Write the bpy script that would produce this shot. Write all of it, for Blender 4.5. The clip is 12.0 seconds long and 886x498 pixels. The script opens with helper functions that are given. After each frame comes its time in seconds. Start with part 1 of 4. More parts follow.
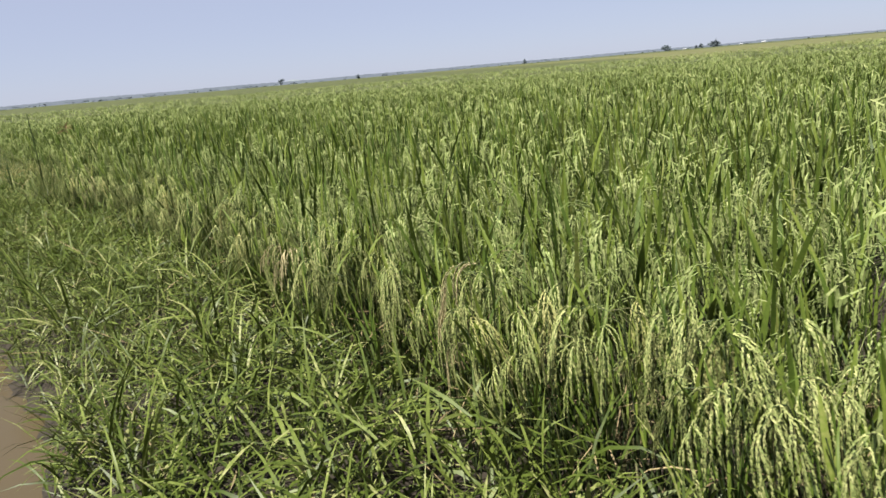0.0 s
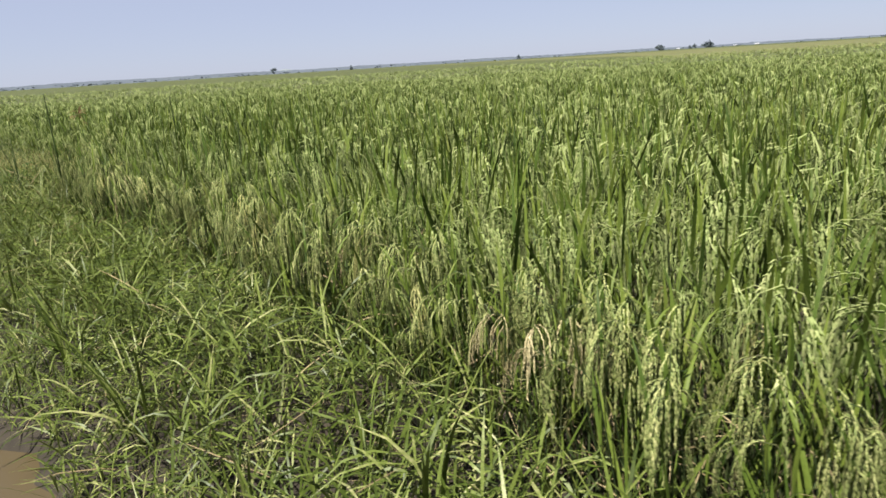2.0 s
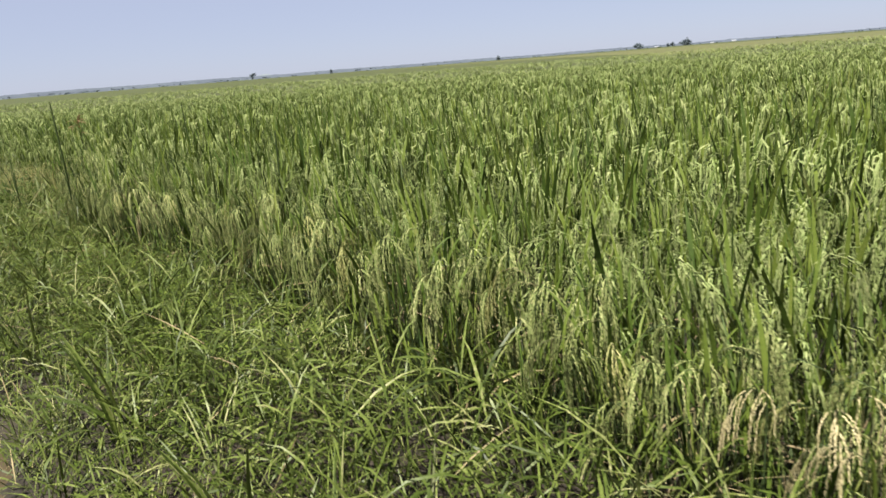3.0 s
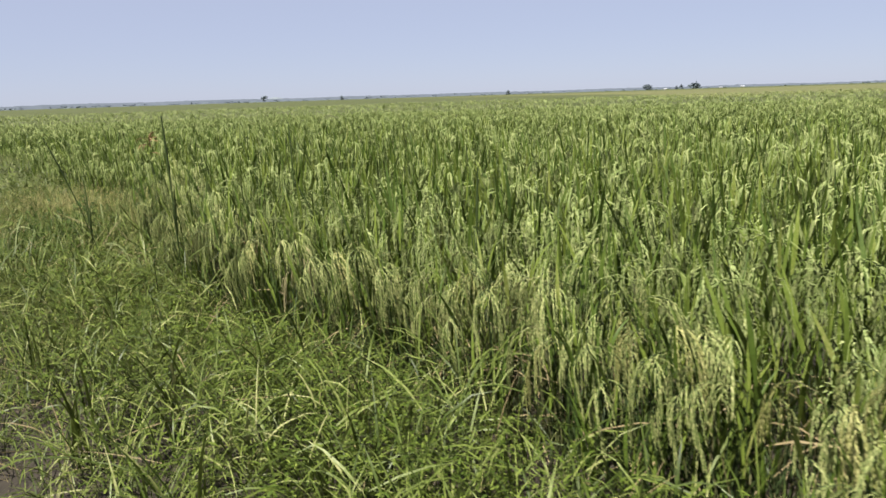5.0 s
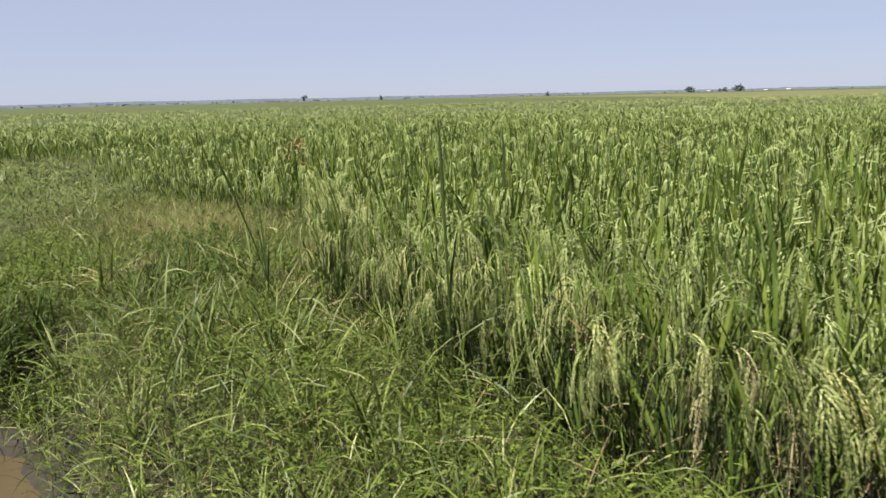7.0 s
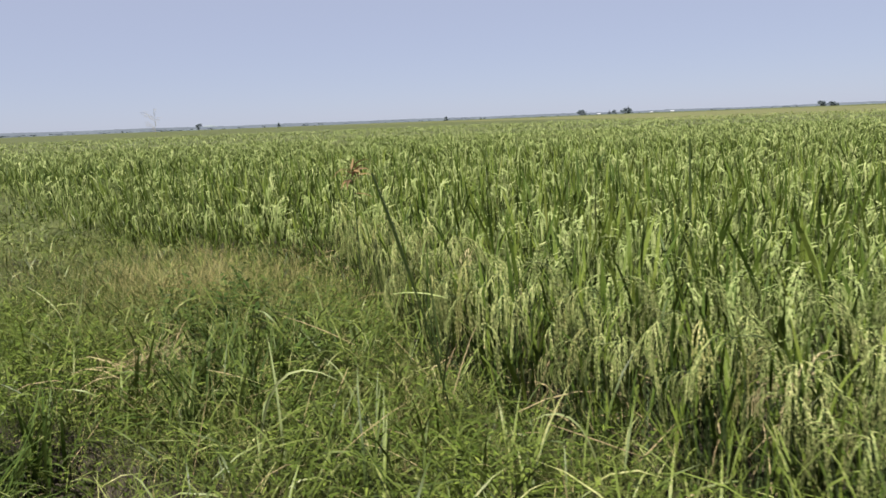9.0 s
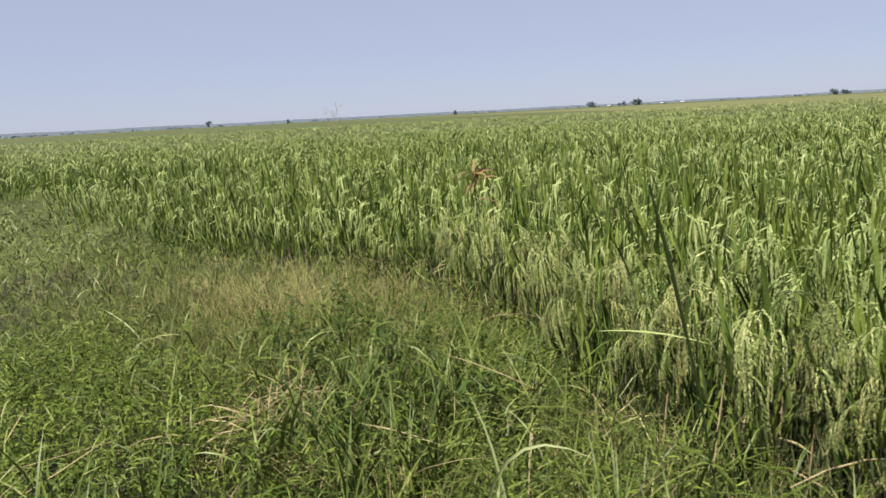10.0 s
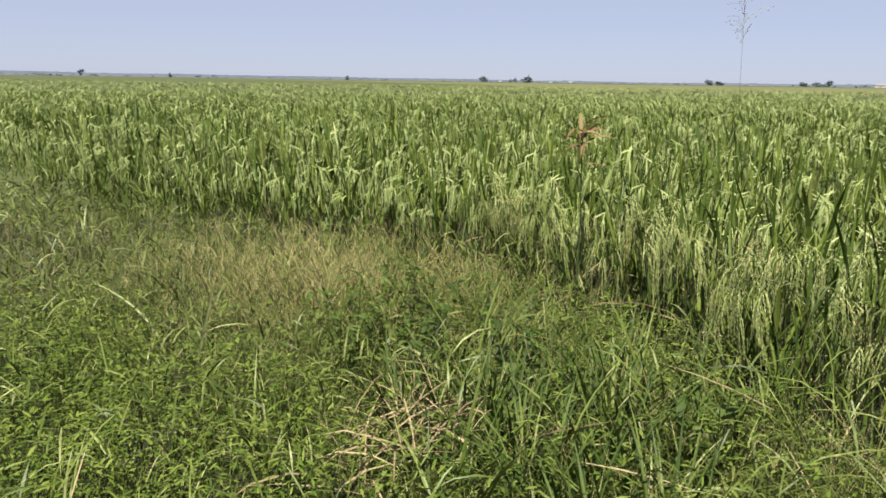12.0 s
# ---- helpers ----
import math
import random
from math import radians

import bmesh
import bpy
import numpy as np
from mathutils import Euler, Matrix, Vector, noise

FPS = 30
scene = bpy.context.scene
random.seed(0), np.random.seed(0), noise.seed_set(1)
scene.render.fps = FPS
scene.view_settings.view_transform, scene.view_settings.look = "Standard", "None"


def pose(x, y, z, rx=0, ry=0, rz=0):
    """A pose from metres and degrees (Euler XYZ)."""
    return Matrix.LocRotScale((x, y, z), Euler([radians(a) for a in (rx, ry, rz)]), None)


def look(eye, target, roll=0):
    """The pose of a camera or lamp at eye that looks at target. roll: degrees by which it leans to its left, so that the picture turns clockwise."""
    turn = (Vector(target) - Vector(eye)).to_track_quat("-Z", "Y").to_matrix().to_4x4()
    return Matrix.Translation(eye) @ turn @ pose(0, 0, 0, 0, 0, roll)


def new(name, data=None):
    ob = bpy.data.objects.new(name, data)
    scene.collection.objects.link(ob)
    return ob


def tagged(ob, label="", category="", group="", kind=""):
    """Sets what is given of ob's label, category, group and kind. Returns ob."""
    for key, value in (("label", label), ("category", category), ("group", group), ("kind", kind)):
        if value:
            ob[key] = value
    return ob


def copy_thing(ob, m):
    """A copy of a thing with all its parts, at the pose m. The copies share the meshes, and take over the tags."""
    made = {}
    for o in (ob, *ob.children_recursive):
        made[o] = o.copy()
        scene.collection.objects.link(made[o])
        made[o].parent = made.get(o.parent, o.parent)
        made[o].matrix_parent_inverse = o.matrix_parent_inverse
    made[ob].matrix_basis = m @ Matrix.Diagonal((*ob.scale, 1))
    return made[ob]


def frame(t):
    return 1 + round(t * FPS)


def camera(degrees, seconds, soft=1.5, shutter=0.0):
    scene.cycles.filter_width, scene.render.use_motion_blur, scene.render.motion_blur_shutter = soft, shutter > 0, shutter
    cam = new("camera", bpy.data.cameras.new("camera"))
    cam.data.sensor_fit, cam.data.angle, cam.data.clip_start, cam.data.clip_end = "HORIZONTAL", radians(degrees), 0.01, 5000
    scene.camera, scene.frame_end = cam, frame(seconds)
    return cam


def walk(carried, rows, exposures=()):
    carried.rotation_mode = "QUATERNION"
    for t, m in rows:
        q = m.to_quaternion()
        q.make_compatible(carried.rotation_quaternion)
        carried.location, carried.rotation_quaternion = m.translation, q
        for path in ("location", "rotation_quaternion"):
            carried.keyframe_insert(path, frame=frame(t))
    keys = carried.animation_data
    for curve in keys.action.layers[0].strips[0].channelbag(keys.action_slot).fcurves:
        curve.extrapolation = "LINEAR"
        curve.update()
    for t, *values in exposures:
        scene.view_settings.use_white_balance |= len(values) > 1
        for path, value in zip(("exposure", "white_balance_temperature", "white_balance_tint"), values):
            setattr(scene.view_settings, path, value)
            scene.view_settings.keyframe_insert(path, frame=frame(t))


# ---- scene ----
cam = camera(61.0, 12.0, soft=1.55, shutter=0.16)
PATH = [
    (0, (-0.017, 0.009, 1.575), (-0.175, 1.949, 1.115), -5.10),
    (0.5, (-0.260, 0.400, 1.562), (-0.313, 2.334, 1.057), -3.36),
    (1, (-0.594, 0.803, 1.500), (-0.579, 2.748, 1.034), -3.72),
    (1.5, (-0.944, 1.171, 1.519), (-1.040, 3.129, 1.119), -3.76),
    (2, (-1.233, 1.514, 1.560), (-1.362, 3.452, 1.082), -3.55),
    (2.5, (-1.546, 1.852, 1.551), (-1.659, 3.784, 1.046), -4.61),
    (3, (-1.875, 2.191, 1.562), (-1.961, 4.132, 1.086), -4.55),
    (3.2, (-2.012, 2.332, 1.563), (-2.066, 4.285, 1.133), -3.66),
    (4.8, (-3.150, 3.511, 1.555), (-3.229, 5.464, 1.131), -1.99),
    (5, (-3.292, 3.675, 1.572), (-3.378, 5.633, 1.174), -1.83),
    (5.5, (-3.696, 4.104, 1.557), (-3.758, 6.065, 1.169), -1.61),
    (6, (-4.076, 4.540, 1.547), (-4.132, 6.503, 1.169), -1.61),
    (6.5, (-4.490, 4.933, 1.534), (-4.574, 6.892, 1.139), -1.21),
    (7, (-4.858, 5.238, 1.594), (-5.038, 7.191, 1.200), -1.40),
    (7.2, (-4.989, 5.359, 1.588), (-5.165, 7.316, 1.213), -1.23),
    (8.8, (-6.143, 6.503, 1.576), (-6.050, 8.476, 1.266), -2.43),
    (9, (-6.284, 6.638, 1.528), (-6.208, 8.608, 1.191), -2.24),
    (9.5, (-6.665, 6.995, 1.549), (-6.597, 8.971, 1.245), -2.90),
    (10, (-6.954, 7.293, 1.561), (-6.906, 9.261, 1.210), -3.06),
    (10.5, (-7.175, 7.521, 1.524), (-7.111, 9.485, 1.150), -2.62),
    (11, (-7.393, 7.723, 1.531), (-7.296, 9.681, 1.135), -0.18),
    (11.5, (-7.643, 7.906, 1.516), (-7.481, 9.854, 1.092), 1.69),
    (12, (-7.888, 8.147, 1.450), (-7.544, 10.068, 1.014), 0.85),
]
walk(cam, [(t, look(e, g, r)) for t, e, g, r in PATH], [(0, 1.56), (7, 1.56), (9, 1.46), (10, 1.48), (11, 1.52), (12, 1.56)])

# ---- world and light ----
SUN_AZ, SUN_EL = -153.0, 60.0          # degrees: clockwise from +y, above the horizon
world = bpy.data.worlds.new("sky")
scene.world = world
world.use_nodes = True
wn = world.node_tree.nodes
sky = wn.new("ShaderNodeTexSky")
sky.sky_type = "NISHITA"
sky.sun_disc = False
sky.sun_elevation = radians(SUN_EL)
sky.sun_rotation = radians(SUN_AZ)
sky.air_density, sky.dust_density, sky.ozone_density = 0.7, 0.3, 4.0
wn["Background"].inputs["Strength"].default_value = 0.041
haze = wn.new("ShaderNodeMix")          # even, milky haze over the whole sky
haze.data_type = "RGBA"
haze.inputs[0].default_value = 0.75
haze.inputs[7].default_value = (4.5, 4.75, 6.2, 1)
world.node_tree.links.new(sky.outputs["Color"], haze.inputs[6])
world.node_tree.links.new(haze.outputs[2], wn["Background"].inputs["Color"])

sun_data = bpy.data.lights.new("sun", "SUN")
sun_data.energy, sun_data.angle, sun_data.color = 5.0, radians(0.6), (1.0, 0.95, 0.87)
sun = new("sun", sun_data)
sa, se = radians(SUN_AZ), radians(SUN_EL)
sun.matrix_world = look((math.sin(sa) * math.cos(se) * 50, math.cos(sa) * math.cos(se) * 50, math.sin(se) * 50), (0, 0, 0))


# ---- materials ----
def material(name, rough=0.6, spec=0.4):
    m = bpy.data.materials.new(name)
    m.use_nodes = True
    b = m.node_tree.nodes["Principled BSDF"]
    b.inputs["Roughness"].default_value = rough
    b.inputs["Specular IOR Level"].default_value = spec
    return m, m.node_tree.nodes, m.node_tree.links, b


def ramp(nodes, stops):
    r = nodes.new("ShaderNodeValToRGB")
    els = r.color_ramp.elements
    while len(els) < len(stops):
        els.new(0.5)
    for e, (p, c) in zip(els, stops):
        e.position, e.color = p, (*c, 1)
    return r


def math_node(nodes, links, op, a, b):
    n = nodes.new("ShaderNodeMath")
    n.operation = op
    for i, v in enumerate((a, b)):
        if isinstance(v, (int, float)):
            n.inputs[i].default_value = v
        else:
            links.new(v, n.inputs[i])
    return n.outputs[0]


def plant_material(name, stops, rough=0.5, through_share=0.3, patch=1.6, spec=0.18, streak=90.0, speck=0.3, own=0.62):
    """Leaves, stems or grains: a colour for each island or object, drifting in patches over the field, and light that comes through."""
    m, nodes, links, b = material(name, rough, spec)
    geo = nodes.new("ShaderNodeNewGeometry")
    info = nodes.new("ShaderNodeObjectInfo")
    pos = nodes.new("ShaderNodeNewGeometry")
    big = nodes.new("ShaderNodeTexNoise")
    big.inputs["Scale"].default_value = patch
    big.inputs["Detail"].default_value = 2.0
    links.new(pos.outputs["Position"], big.inputs["Vector"])
    fine = nodes.new("ShaderNodeTexNoise")
    fine.inputs["Scale"].default_value = streak
    links.new(pos.outputs["Position"], fine.inputs["Vector"])
    r = math_node(nodes, links, "ADD", geo.outputs["Random Per Island"], info.outputs["Random"])
    r = math_node(nodes, links, "FRACT", r, 0.0)
    r = math_node(nodes, links, "MULTIPLY", r, own)
    g = math_node(nodes, links, "MULTIPLY_ADD", big.outputs["Fac"], 0.5)
    g.node.inputs[2].default_value = 0.23 - own / 2
    f = math_node(nodes, links, "MULTIPLY_ADD", fine.outputs["Fac"], speck)
    f.node.inputs[2].default_value = 0.05 - speck / 2
    s = math_node(nodes, links, "ADD", math_node(nodes, links, "ADD", r, g), f)
    col = ramp(nodes, stops)
    links.new(s, col.inputs["Fac"])
    links.new(col.outputs["Color"], b.inputs["Base Color"])
    if through_share:
        t = nodes.new("ShaderNodeBsdfTranslucent")
        mix = nodes.new("ShaderNodeMixShader")
        mix.inputs["Fac"].default_value = through_share
        links.new(col.outputs["Color"], t.inputs["Color"])
        links.new(b.outputs["BSDF"], mix.inputs[1])
        links.new(t.outputs["BSDF"], mix.inputs[2])
        links.new(mix.outputs["Shader"], nodes["Material Output"].inputs["Surface"])
    return m


LEAF = plant_material("rice_leaf", [(0.05, (0.016, 0.031, 0.006)), (0.4, (0.047, 0.074, 0.0115)), (0.8, (0.098, 0.128, 0.022)), (1.0, (0.2, 0.195, 0.072))], 0.5, 0.16, 1.6, 0.12)
# stem green, darkened to carry the shade between the stalks
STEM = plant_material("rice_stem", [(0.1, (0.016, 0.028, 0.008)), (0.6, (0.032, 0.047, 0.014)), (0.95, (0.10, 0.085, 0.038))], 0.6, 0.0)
GRAIN = plant_material("rice_grain", [(0.0, (0.058, 0.086, 0.024)), (0.4, (0.132, 0.169, 0.052)), (0.7, (0.217, 0.248, 0.096)), (0.95, (0.35, 0.345, 0.165))], 0.6, 0.1, 5.0, 0.12, 150.0, 0.7, 0.4)
GRAIN_PALE = plant_material("pale_rice_grain", [(0.0, (0.062, 0.086, 0.026)), (0.4, (0.134, 0.163, 0.051)), (0.7, (0.226, 0.243, 0.09)), (0.95, (0.385, 0.37, 0.17))], 0.6, 0.1, 5.0, 0.12, 150.0, 0.7, 0.5)
GRAIN_DRY = plant_material("ripe_grain", [(0.1, (0.21, 0.18, 0.085)), (0.9, (0.41, 0.355, 0.195))], 0.6, 0.1)
GRAIN_RIPE = plant_material("ripening_grain", [(0.05, (0.10, 0.112, 0.032)), (0.5, (0.20, 0.203, 0.068)), (0.9, (0.35, 0.325, 0.14))], 0.6, 0.1, 1.1, 0.12, 150.0, 0.5)
STRAW = plant_material("dry_straw", [(0.1, (0.085, 0.06, 0.03)), (0.9, (0.26, 0.21, 0.11))], 0.65, 0.15)
GRASS = plant_material("bank_grass", [(0.05, (0.011, 0.019, 0.003)), (0.42, (0.043, 0.062, 0.009)), (0.75, (0.097, 0.122, 0.026)), (0.97, (0.26, 0.25, 0.118))], 0.45, 0.13, 2.6, 0.17, 60.0, 0.5)
WIRY = plant_material("wiry_grass", [(0.05, (0.022, 0.036, 0.006)), (0.5, (0.066, 0.086, 0.017)), (0.95, (0.14, 0.145, 0.045))], 0.6, 0.22, 2.0)
SEED = plant_material("grass_seed_head", [(0.1, (0.15, 0.125, 0.05)), (0.9, (0.30, 0.255, 0.115))], 0.7, 0.2)
HERB = plant_material("broad_leaf_weed", [(0.05, (0.017, 0.032, 0.0045)), (0.5, (0.056, 0.085, 0.011)), (0.95, (0.13, 0.158, 0.031))], 0.6, 0.16, 2.5, 0.1)
RUST = plant_material("rusty_leaf", [(0.1, (0.085, 0.05, 0.022)), (0.9, (0.18, 0.12, 0.055))], 0.65, 0.2)
# distance haze is mixed into this leaf colour as blue-grey
HAZED_LEAF = plant_material("hazed_tree_leaf", [(0.1, (0.055, 0.072, 0.082)), (0.9, (0.095, 0.115, 0.125))], 0.8, 0.0, 0.02)
BARK, _bn, _bl, _bb = material("bark", 0.9, 0.2)
_bb.inputs["Base Color"].default_value = (0.09, 0.07, 0.055, 1)


def ground_material(name, stops, scale, bump=0.6, rough=0.9, stretch=(1, 1, 1)):
    m, nodes, links, b = material(name, rough, 0.25)
    pos = nodes.new("ShaderNodeNewGeometry")
    mp = nodes.new("ShaderNodeMapping")
    mp.inputs["Scale"].default_value = stretch
    links.new(pos.outputs["Position"], mp.inputs["Vector"])
    n1, n2 = nodes.new("ShaderNodeTexNoise"), nodes.new("ShaderNodeTexNoise")
    for n, s, d in ((n1, scale, 5.0), (n2, scale * 0.06, 3.0)):
        n.inputs["Scale"].default_value, n.inputs["Detail"].default_value = s, d
        links.new(mp.outputs["Vector"], n.inputs["Vector"])
    a = math_node(nodes, links, "MULTIPLY", n1.outputs["Fac"], 0.6)
    s = math_node(nodes, links, "ADD", a, math_node(nodes, links, "MULTIPLY", n2.outputs["Fac"], 0.4))
    col = ramp(nodes, stops)
    links.new(s, col.inputs["Fac"])
    links.new(col.outputs["Color"], b.inputs["Base Color"])
    bp = nodes.new("ShaderNodeBump")
    bp.inputs["Strength"].default_value, bp.inputs["Distance"].default_value = bump, 0.05
    links.new(n1.outputs["Fac"], bp.inputs["Height"])
    links.new(bp.outputs["Normal"], b.inputs["Normal"])
    return m


MUD = ground_material("mud", [(0.3, (0.012, 0.010, 0.007)), (0.7, (0.034, 0.027, 0.018))], 9.0)
FAR_RICE = ground_material("far_rice", [(0.3, (0.026, 0.033, 0.007)), (0.5, (0.042, 0.05, 0.011)), (0.7, (0.064, 0.07, 0.02))], 3.0, 1.0, 0.8)
RIPE = ground_material("ripe_rice", [(0.3, (0.055, 0.062, 0.017)), (0.7, (0.098, 0.096, 0.034))], 2.0, 1.0, 0.8)
# hill and far woods: the blue-grey of distant haze is painted in
HAZED_HILL = ground_material("far_hill", [(0.3, (0.10, 0.12, 0.13)), (0.7, (0.14, 0.16, 0.17))], 0.02, 0.2)
HAZED_WOODS = ground_material("far_woods", [(0.3, (0.045, 0.055, 0.07)), (0.7, (0.062, 0.074, 0.09))], 0.02, 0.2)
WALLS, _a, _b, _c = material("white_wall", 0.8)
_c.inputs["Base Color"].default_value = (0.26, 0.26, 0.25, 1)
ROOF, _a, _b, _c = material("pale_roof", 0.6)
_c.inputs["Base Color"].default_value = (0.27, 0.28, 0.3, 1)
DARK_ROOF, _a, _b, _c = material("weathered_roof", 0.7)
_c.inputs["Base Color"].default_value = (0.14, 0.13, 0.12, 1)

WATER, wn2, wl2, wb = material("muddy_water", 0.22, 0.1)
wb.inputs["Base Color"].default_value = (0.055, 0.042, 0.022, 1)
wnoise = wn2.new("ShaderNodeTexNoise")
wnoise.inputs["Scale"].default_value = 6.0
wbump = wn2.new("ShaderNodeBump")
wbump.inputs["Strength"].default_value, wbump.inputs["Distance"].default_value = 0.15, 0.01
wl2.new(wnoise.outputs["Fac"], wbump.inputs["Height"])
wl2.new(wbump.outputs["Normal"], wb.inputs["Normal"])

# ---- the plan: u runs along the bank, v across it towards the rice ----
DU, DV = np.array((-0.6, 0.7146)), np.array((0.8, 0.5359))
EDGE_U = (-30, 1.05, 3.06, 4.34, 6.2, 7.7, 8.4, 9.4, 10.6, 11.8, 12.3, 12.94, 13.42, 13.9, 14.3, 14.9, 15.6, 16.3, 17, 18.1, 20, 22, 24, 26, 28, 31, 60)
EDGE_V = (1.2, 1.27, 1.27, 1.38, 1.42, 1.48, 1.54, 1.34, 1.31, 1.40, 1.45, 1.65, 1.95, 2.15, 2.38, 2.52, 2.6, 2.6, 2.48, 2.3, 2.2, 2.2, 2.1, 1.7, -3.0, -30, -60)
WATER_U = (-30, 2.5, 3.7, 5.0, 6.1, 7.2, 9.4, 11.0, 11.7, 12.2, 12.7, 13.2, 15, 60)
WATER_V = (0.1, 0.14, 0.3, 0.37, 0.26, 0.22, 0.04, -0.1, -0.2, -0.4, -1.2, -2.2, -6, -40)


def xy(u, v):
    return np.stack([DU[0] * u + DV[0] * v, DU[1] * u + DV[1] * v], -1)


def uv(x, y):
    q = DU[0] * DV[1] - DU[1] * DV[0]
    return (DV[1] * x - DV[0] * y) / q, (DU[0] * y - DU[1] * x) / q


def edge(u):
    return np.interp(u, EDGE_U, EDGE_V) + 0.05 * np.sin(u * 5.1) + 0.04 * np.sin(u * 11.7 + 1)


def shore(u):
    return np.interp(u, WATER_U, WATER_V) + 0.05 * np.sin(u * 4.3 + 2) + 0.03 * np.sin(u * 13)


def hollow(u, v):
    """A hole sunk into the bank to hold a patch of deep shade, overhung by grass."""
    return np.exp(-((u - 12.7) / 0.6) ** 4 - ((v - 0.1) / 0.27) ** 4)


def clumps(u, v):
    """Uneven growth: thick clumps and thin gaps between them."""
    b = np.sin(u * 7.3 + 2 * np.sin(v * 5.1)) + np.sin(v * 9.7 + 2 * np.sin(u * 4.3 + 1)) + 0.8 * np.sin(u * 15.1 - v * 12.3)
    return np.clip(0.68 + 0.38 * b, 0.3, 1)


def ground_z(u, v):
    """Channel bed, bank and paddy floor."""
    d = v - shore(u)
    bank = np.clip(d / 0.5, -1, 1)
    z = np.where(bank > 0, 0.16 * np.abs(bank) ** 0.7, 0.18 * bank)
    paddy = np.clip((v - edge(u)) / 0.3, 0, 1)
    z = z * (1 - paddy) + 0.05 * paddy
    z = z - 0.42 * hollow(u, v)
    left = np.clip((-3.2 - v) / 0.8, 0, 1)
    return z * (1 - left) + 0.15 * left


# ---- mesh helpers ----
def mesh_of(name, v, f, mats, idx=None, smooth=True):
    me = bpy.data.meshes.new(name)
    v, f = np.asarray(v, np.float32), np.asarray(f, np.int32)
    n = f.shape[1]
    me.vertices.add(len(v))
    me.vertices.foreach_set("co", v.ravel())
    me.loops.add(f.size)
    me.loops.foreach_set("vertex_index", f.ravel())
    me.polygons.add(len(f))
    me.polygons.foreach_set("loop_start", np.arange(len(f), dtype=np.int32) * n)
    me.polygons.foreach_set("loop_total", np.full(len(f), n, np.int32))
    for m in mats:
        me.materials.append(m)
    if idx is not None:
        me.polygons.foreach_set("material_index", np.asarray(idx, np.int32))
    me.polygons.foreach_set("use_smooth", np.full(len(f), smooth))
    me.update(calc_edges=True)
    me.validate()
    return me


class Heap:
    """Triangles gathered for one mesh."""

    def __init__(self):
        self.v, self.f, self.m, self.n = [], [], [], 0

    def add(self, v, f, m=0):
        self.v.append(v)
        self.f.append(f + self.n)
        self.m.append(np.full(len(f), m) if np.isscalar(m) else m)
        self.n += len(v)

    def done(self):
        return np.concatenate(self.v), np.concatenate(self.f), np.concatenate(self.m)


def blades(base, az, length, width, el, bend, k=4, fold=0.0, twist=0.0, tip=3.0):
    """Many leaf blades at once: arcs that start at the angle el and sink by bend, k pieces each; fold makes a keel."""
    base = np.asarray(base, float)
    n = len(base)
    az, length, width, el, bend, twist = (np.broadcast_to(np.asarray(a, float), n) for a in (az, length, width, el, bend, twist))
    s = np.linspace(0, 1, k + 1)
    e = el[:, None] - bend[:, None] * ((s[:-1] + s[1:]) / 2) ** 1.2
    step = (length / k)[:, None]
    zero = np.zeros((n, 1))
    h = np.concatenate([zero, np.cumsum(np.cos(e) * step, 1)], 1)
    z = np.concatenate([zero, np.cumsum(np.sin(e) * step, 1)], 1)
    ca, sn = np.cos(az)[:, None], np.sin(az)[:, None]
    c = base[:, None] + np.stack([h * ca, h * sn, z], -1)
    side = np.stack([-np.sin(az), np.cos(az), np.zeros(n)], -1)
    em = e.mean(1)
    nrm = np.stack([-np.sin(em) * np.cos(az), -np.sin(em) * np.sin(az), np.cos(em)], -1)
    sd = side * np.cos(twist)[:, None] + nrm * np.sin(twist)[:, None]
    nn = nrm * np.cos(twist)[:, None] - side * np.sin(twist)[:, None]
    w = width[:, None] * np.clip(0.45 + 2.2 * s, 0, 1) * np.clip(1 - s ** tip, 0.03, 1) / 2
    off = sd[:, None] * w[..., None]
    rise = nn[:, None] * (w * fold)[..., None]
    cols = [c - off + rise, c, c + off + rise] if fold else [c - off, c + off]
    q = len(cols)
    v = np.stack(cols, 2).reshape(-1, 3)
    fs = []
    for i in range(k):
        for j in range(q - 1):
            a, b = i * q + j, i * q + j + 1
            fs += [(a, b, b + q), (a, b + q, a + q)]
    f = (np.arange(n)[:, None, None] * ((k + 1) * q) + np.array(fs)).reshape(-1, 3)
    return v, f


def grains(p, d, length, width, full=True):
    """Spindles along d at p: closed, or long cones whose open end the next grain covers."""
    n = len(p)
    d = d / np.linalg.norm(d, axis=1)[:, None]
    a = np.cross(d, np.array((0.31, 0.77, 0.55)))
    a /= np.linalg.norm(a, axis=1)[:, None] + 1e-9
    b = np.cross(d, a)
    length, width = np.broadcast_to(length, n)[:, None], np.broadcast_to(width, n)[:, None]
    ring = [p + d * length * 0.45 + (a * math.cos(t) + b * math.sin(t)) * width / 2 for t in (0.3, 2.4, 4.5)]
    if full:
        v = np.stack([p, *ring, p + d * length], 1)
        fs = [(0, 2, 1), (0, 3, 2), (0, 1, 3), (4, 1, 2), (4, 2, 3), (4, 3, 1)]
    else:
        ring = [p + (a * math.cos(t) + b * math.sin(t)) * width / 2 for t in (0.3, 2.4, 4.5)]
        v = np.stack([*ring, p + d * length], 1)
        fs = [(3, 0, 1), (3, 1, 2), (3, 2, 0)]
    f = (np.arange(n)[:, None, None] * v.shape[1] + np.array(fs)).reshape(-1, 3)
    return v.reshape(-1, 3), f


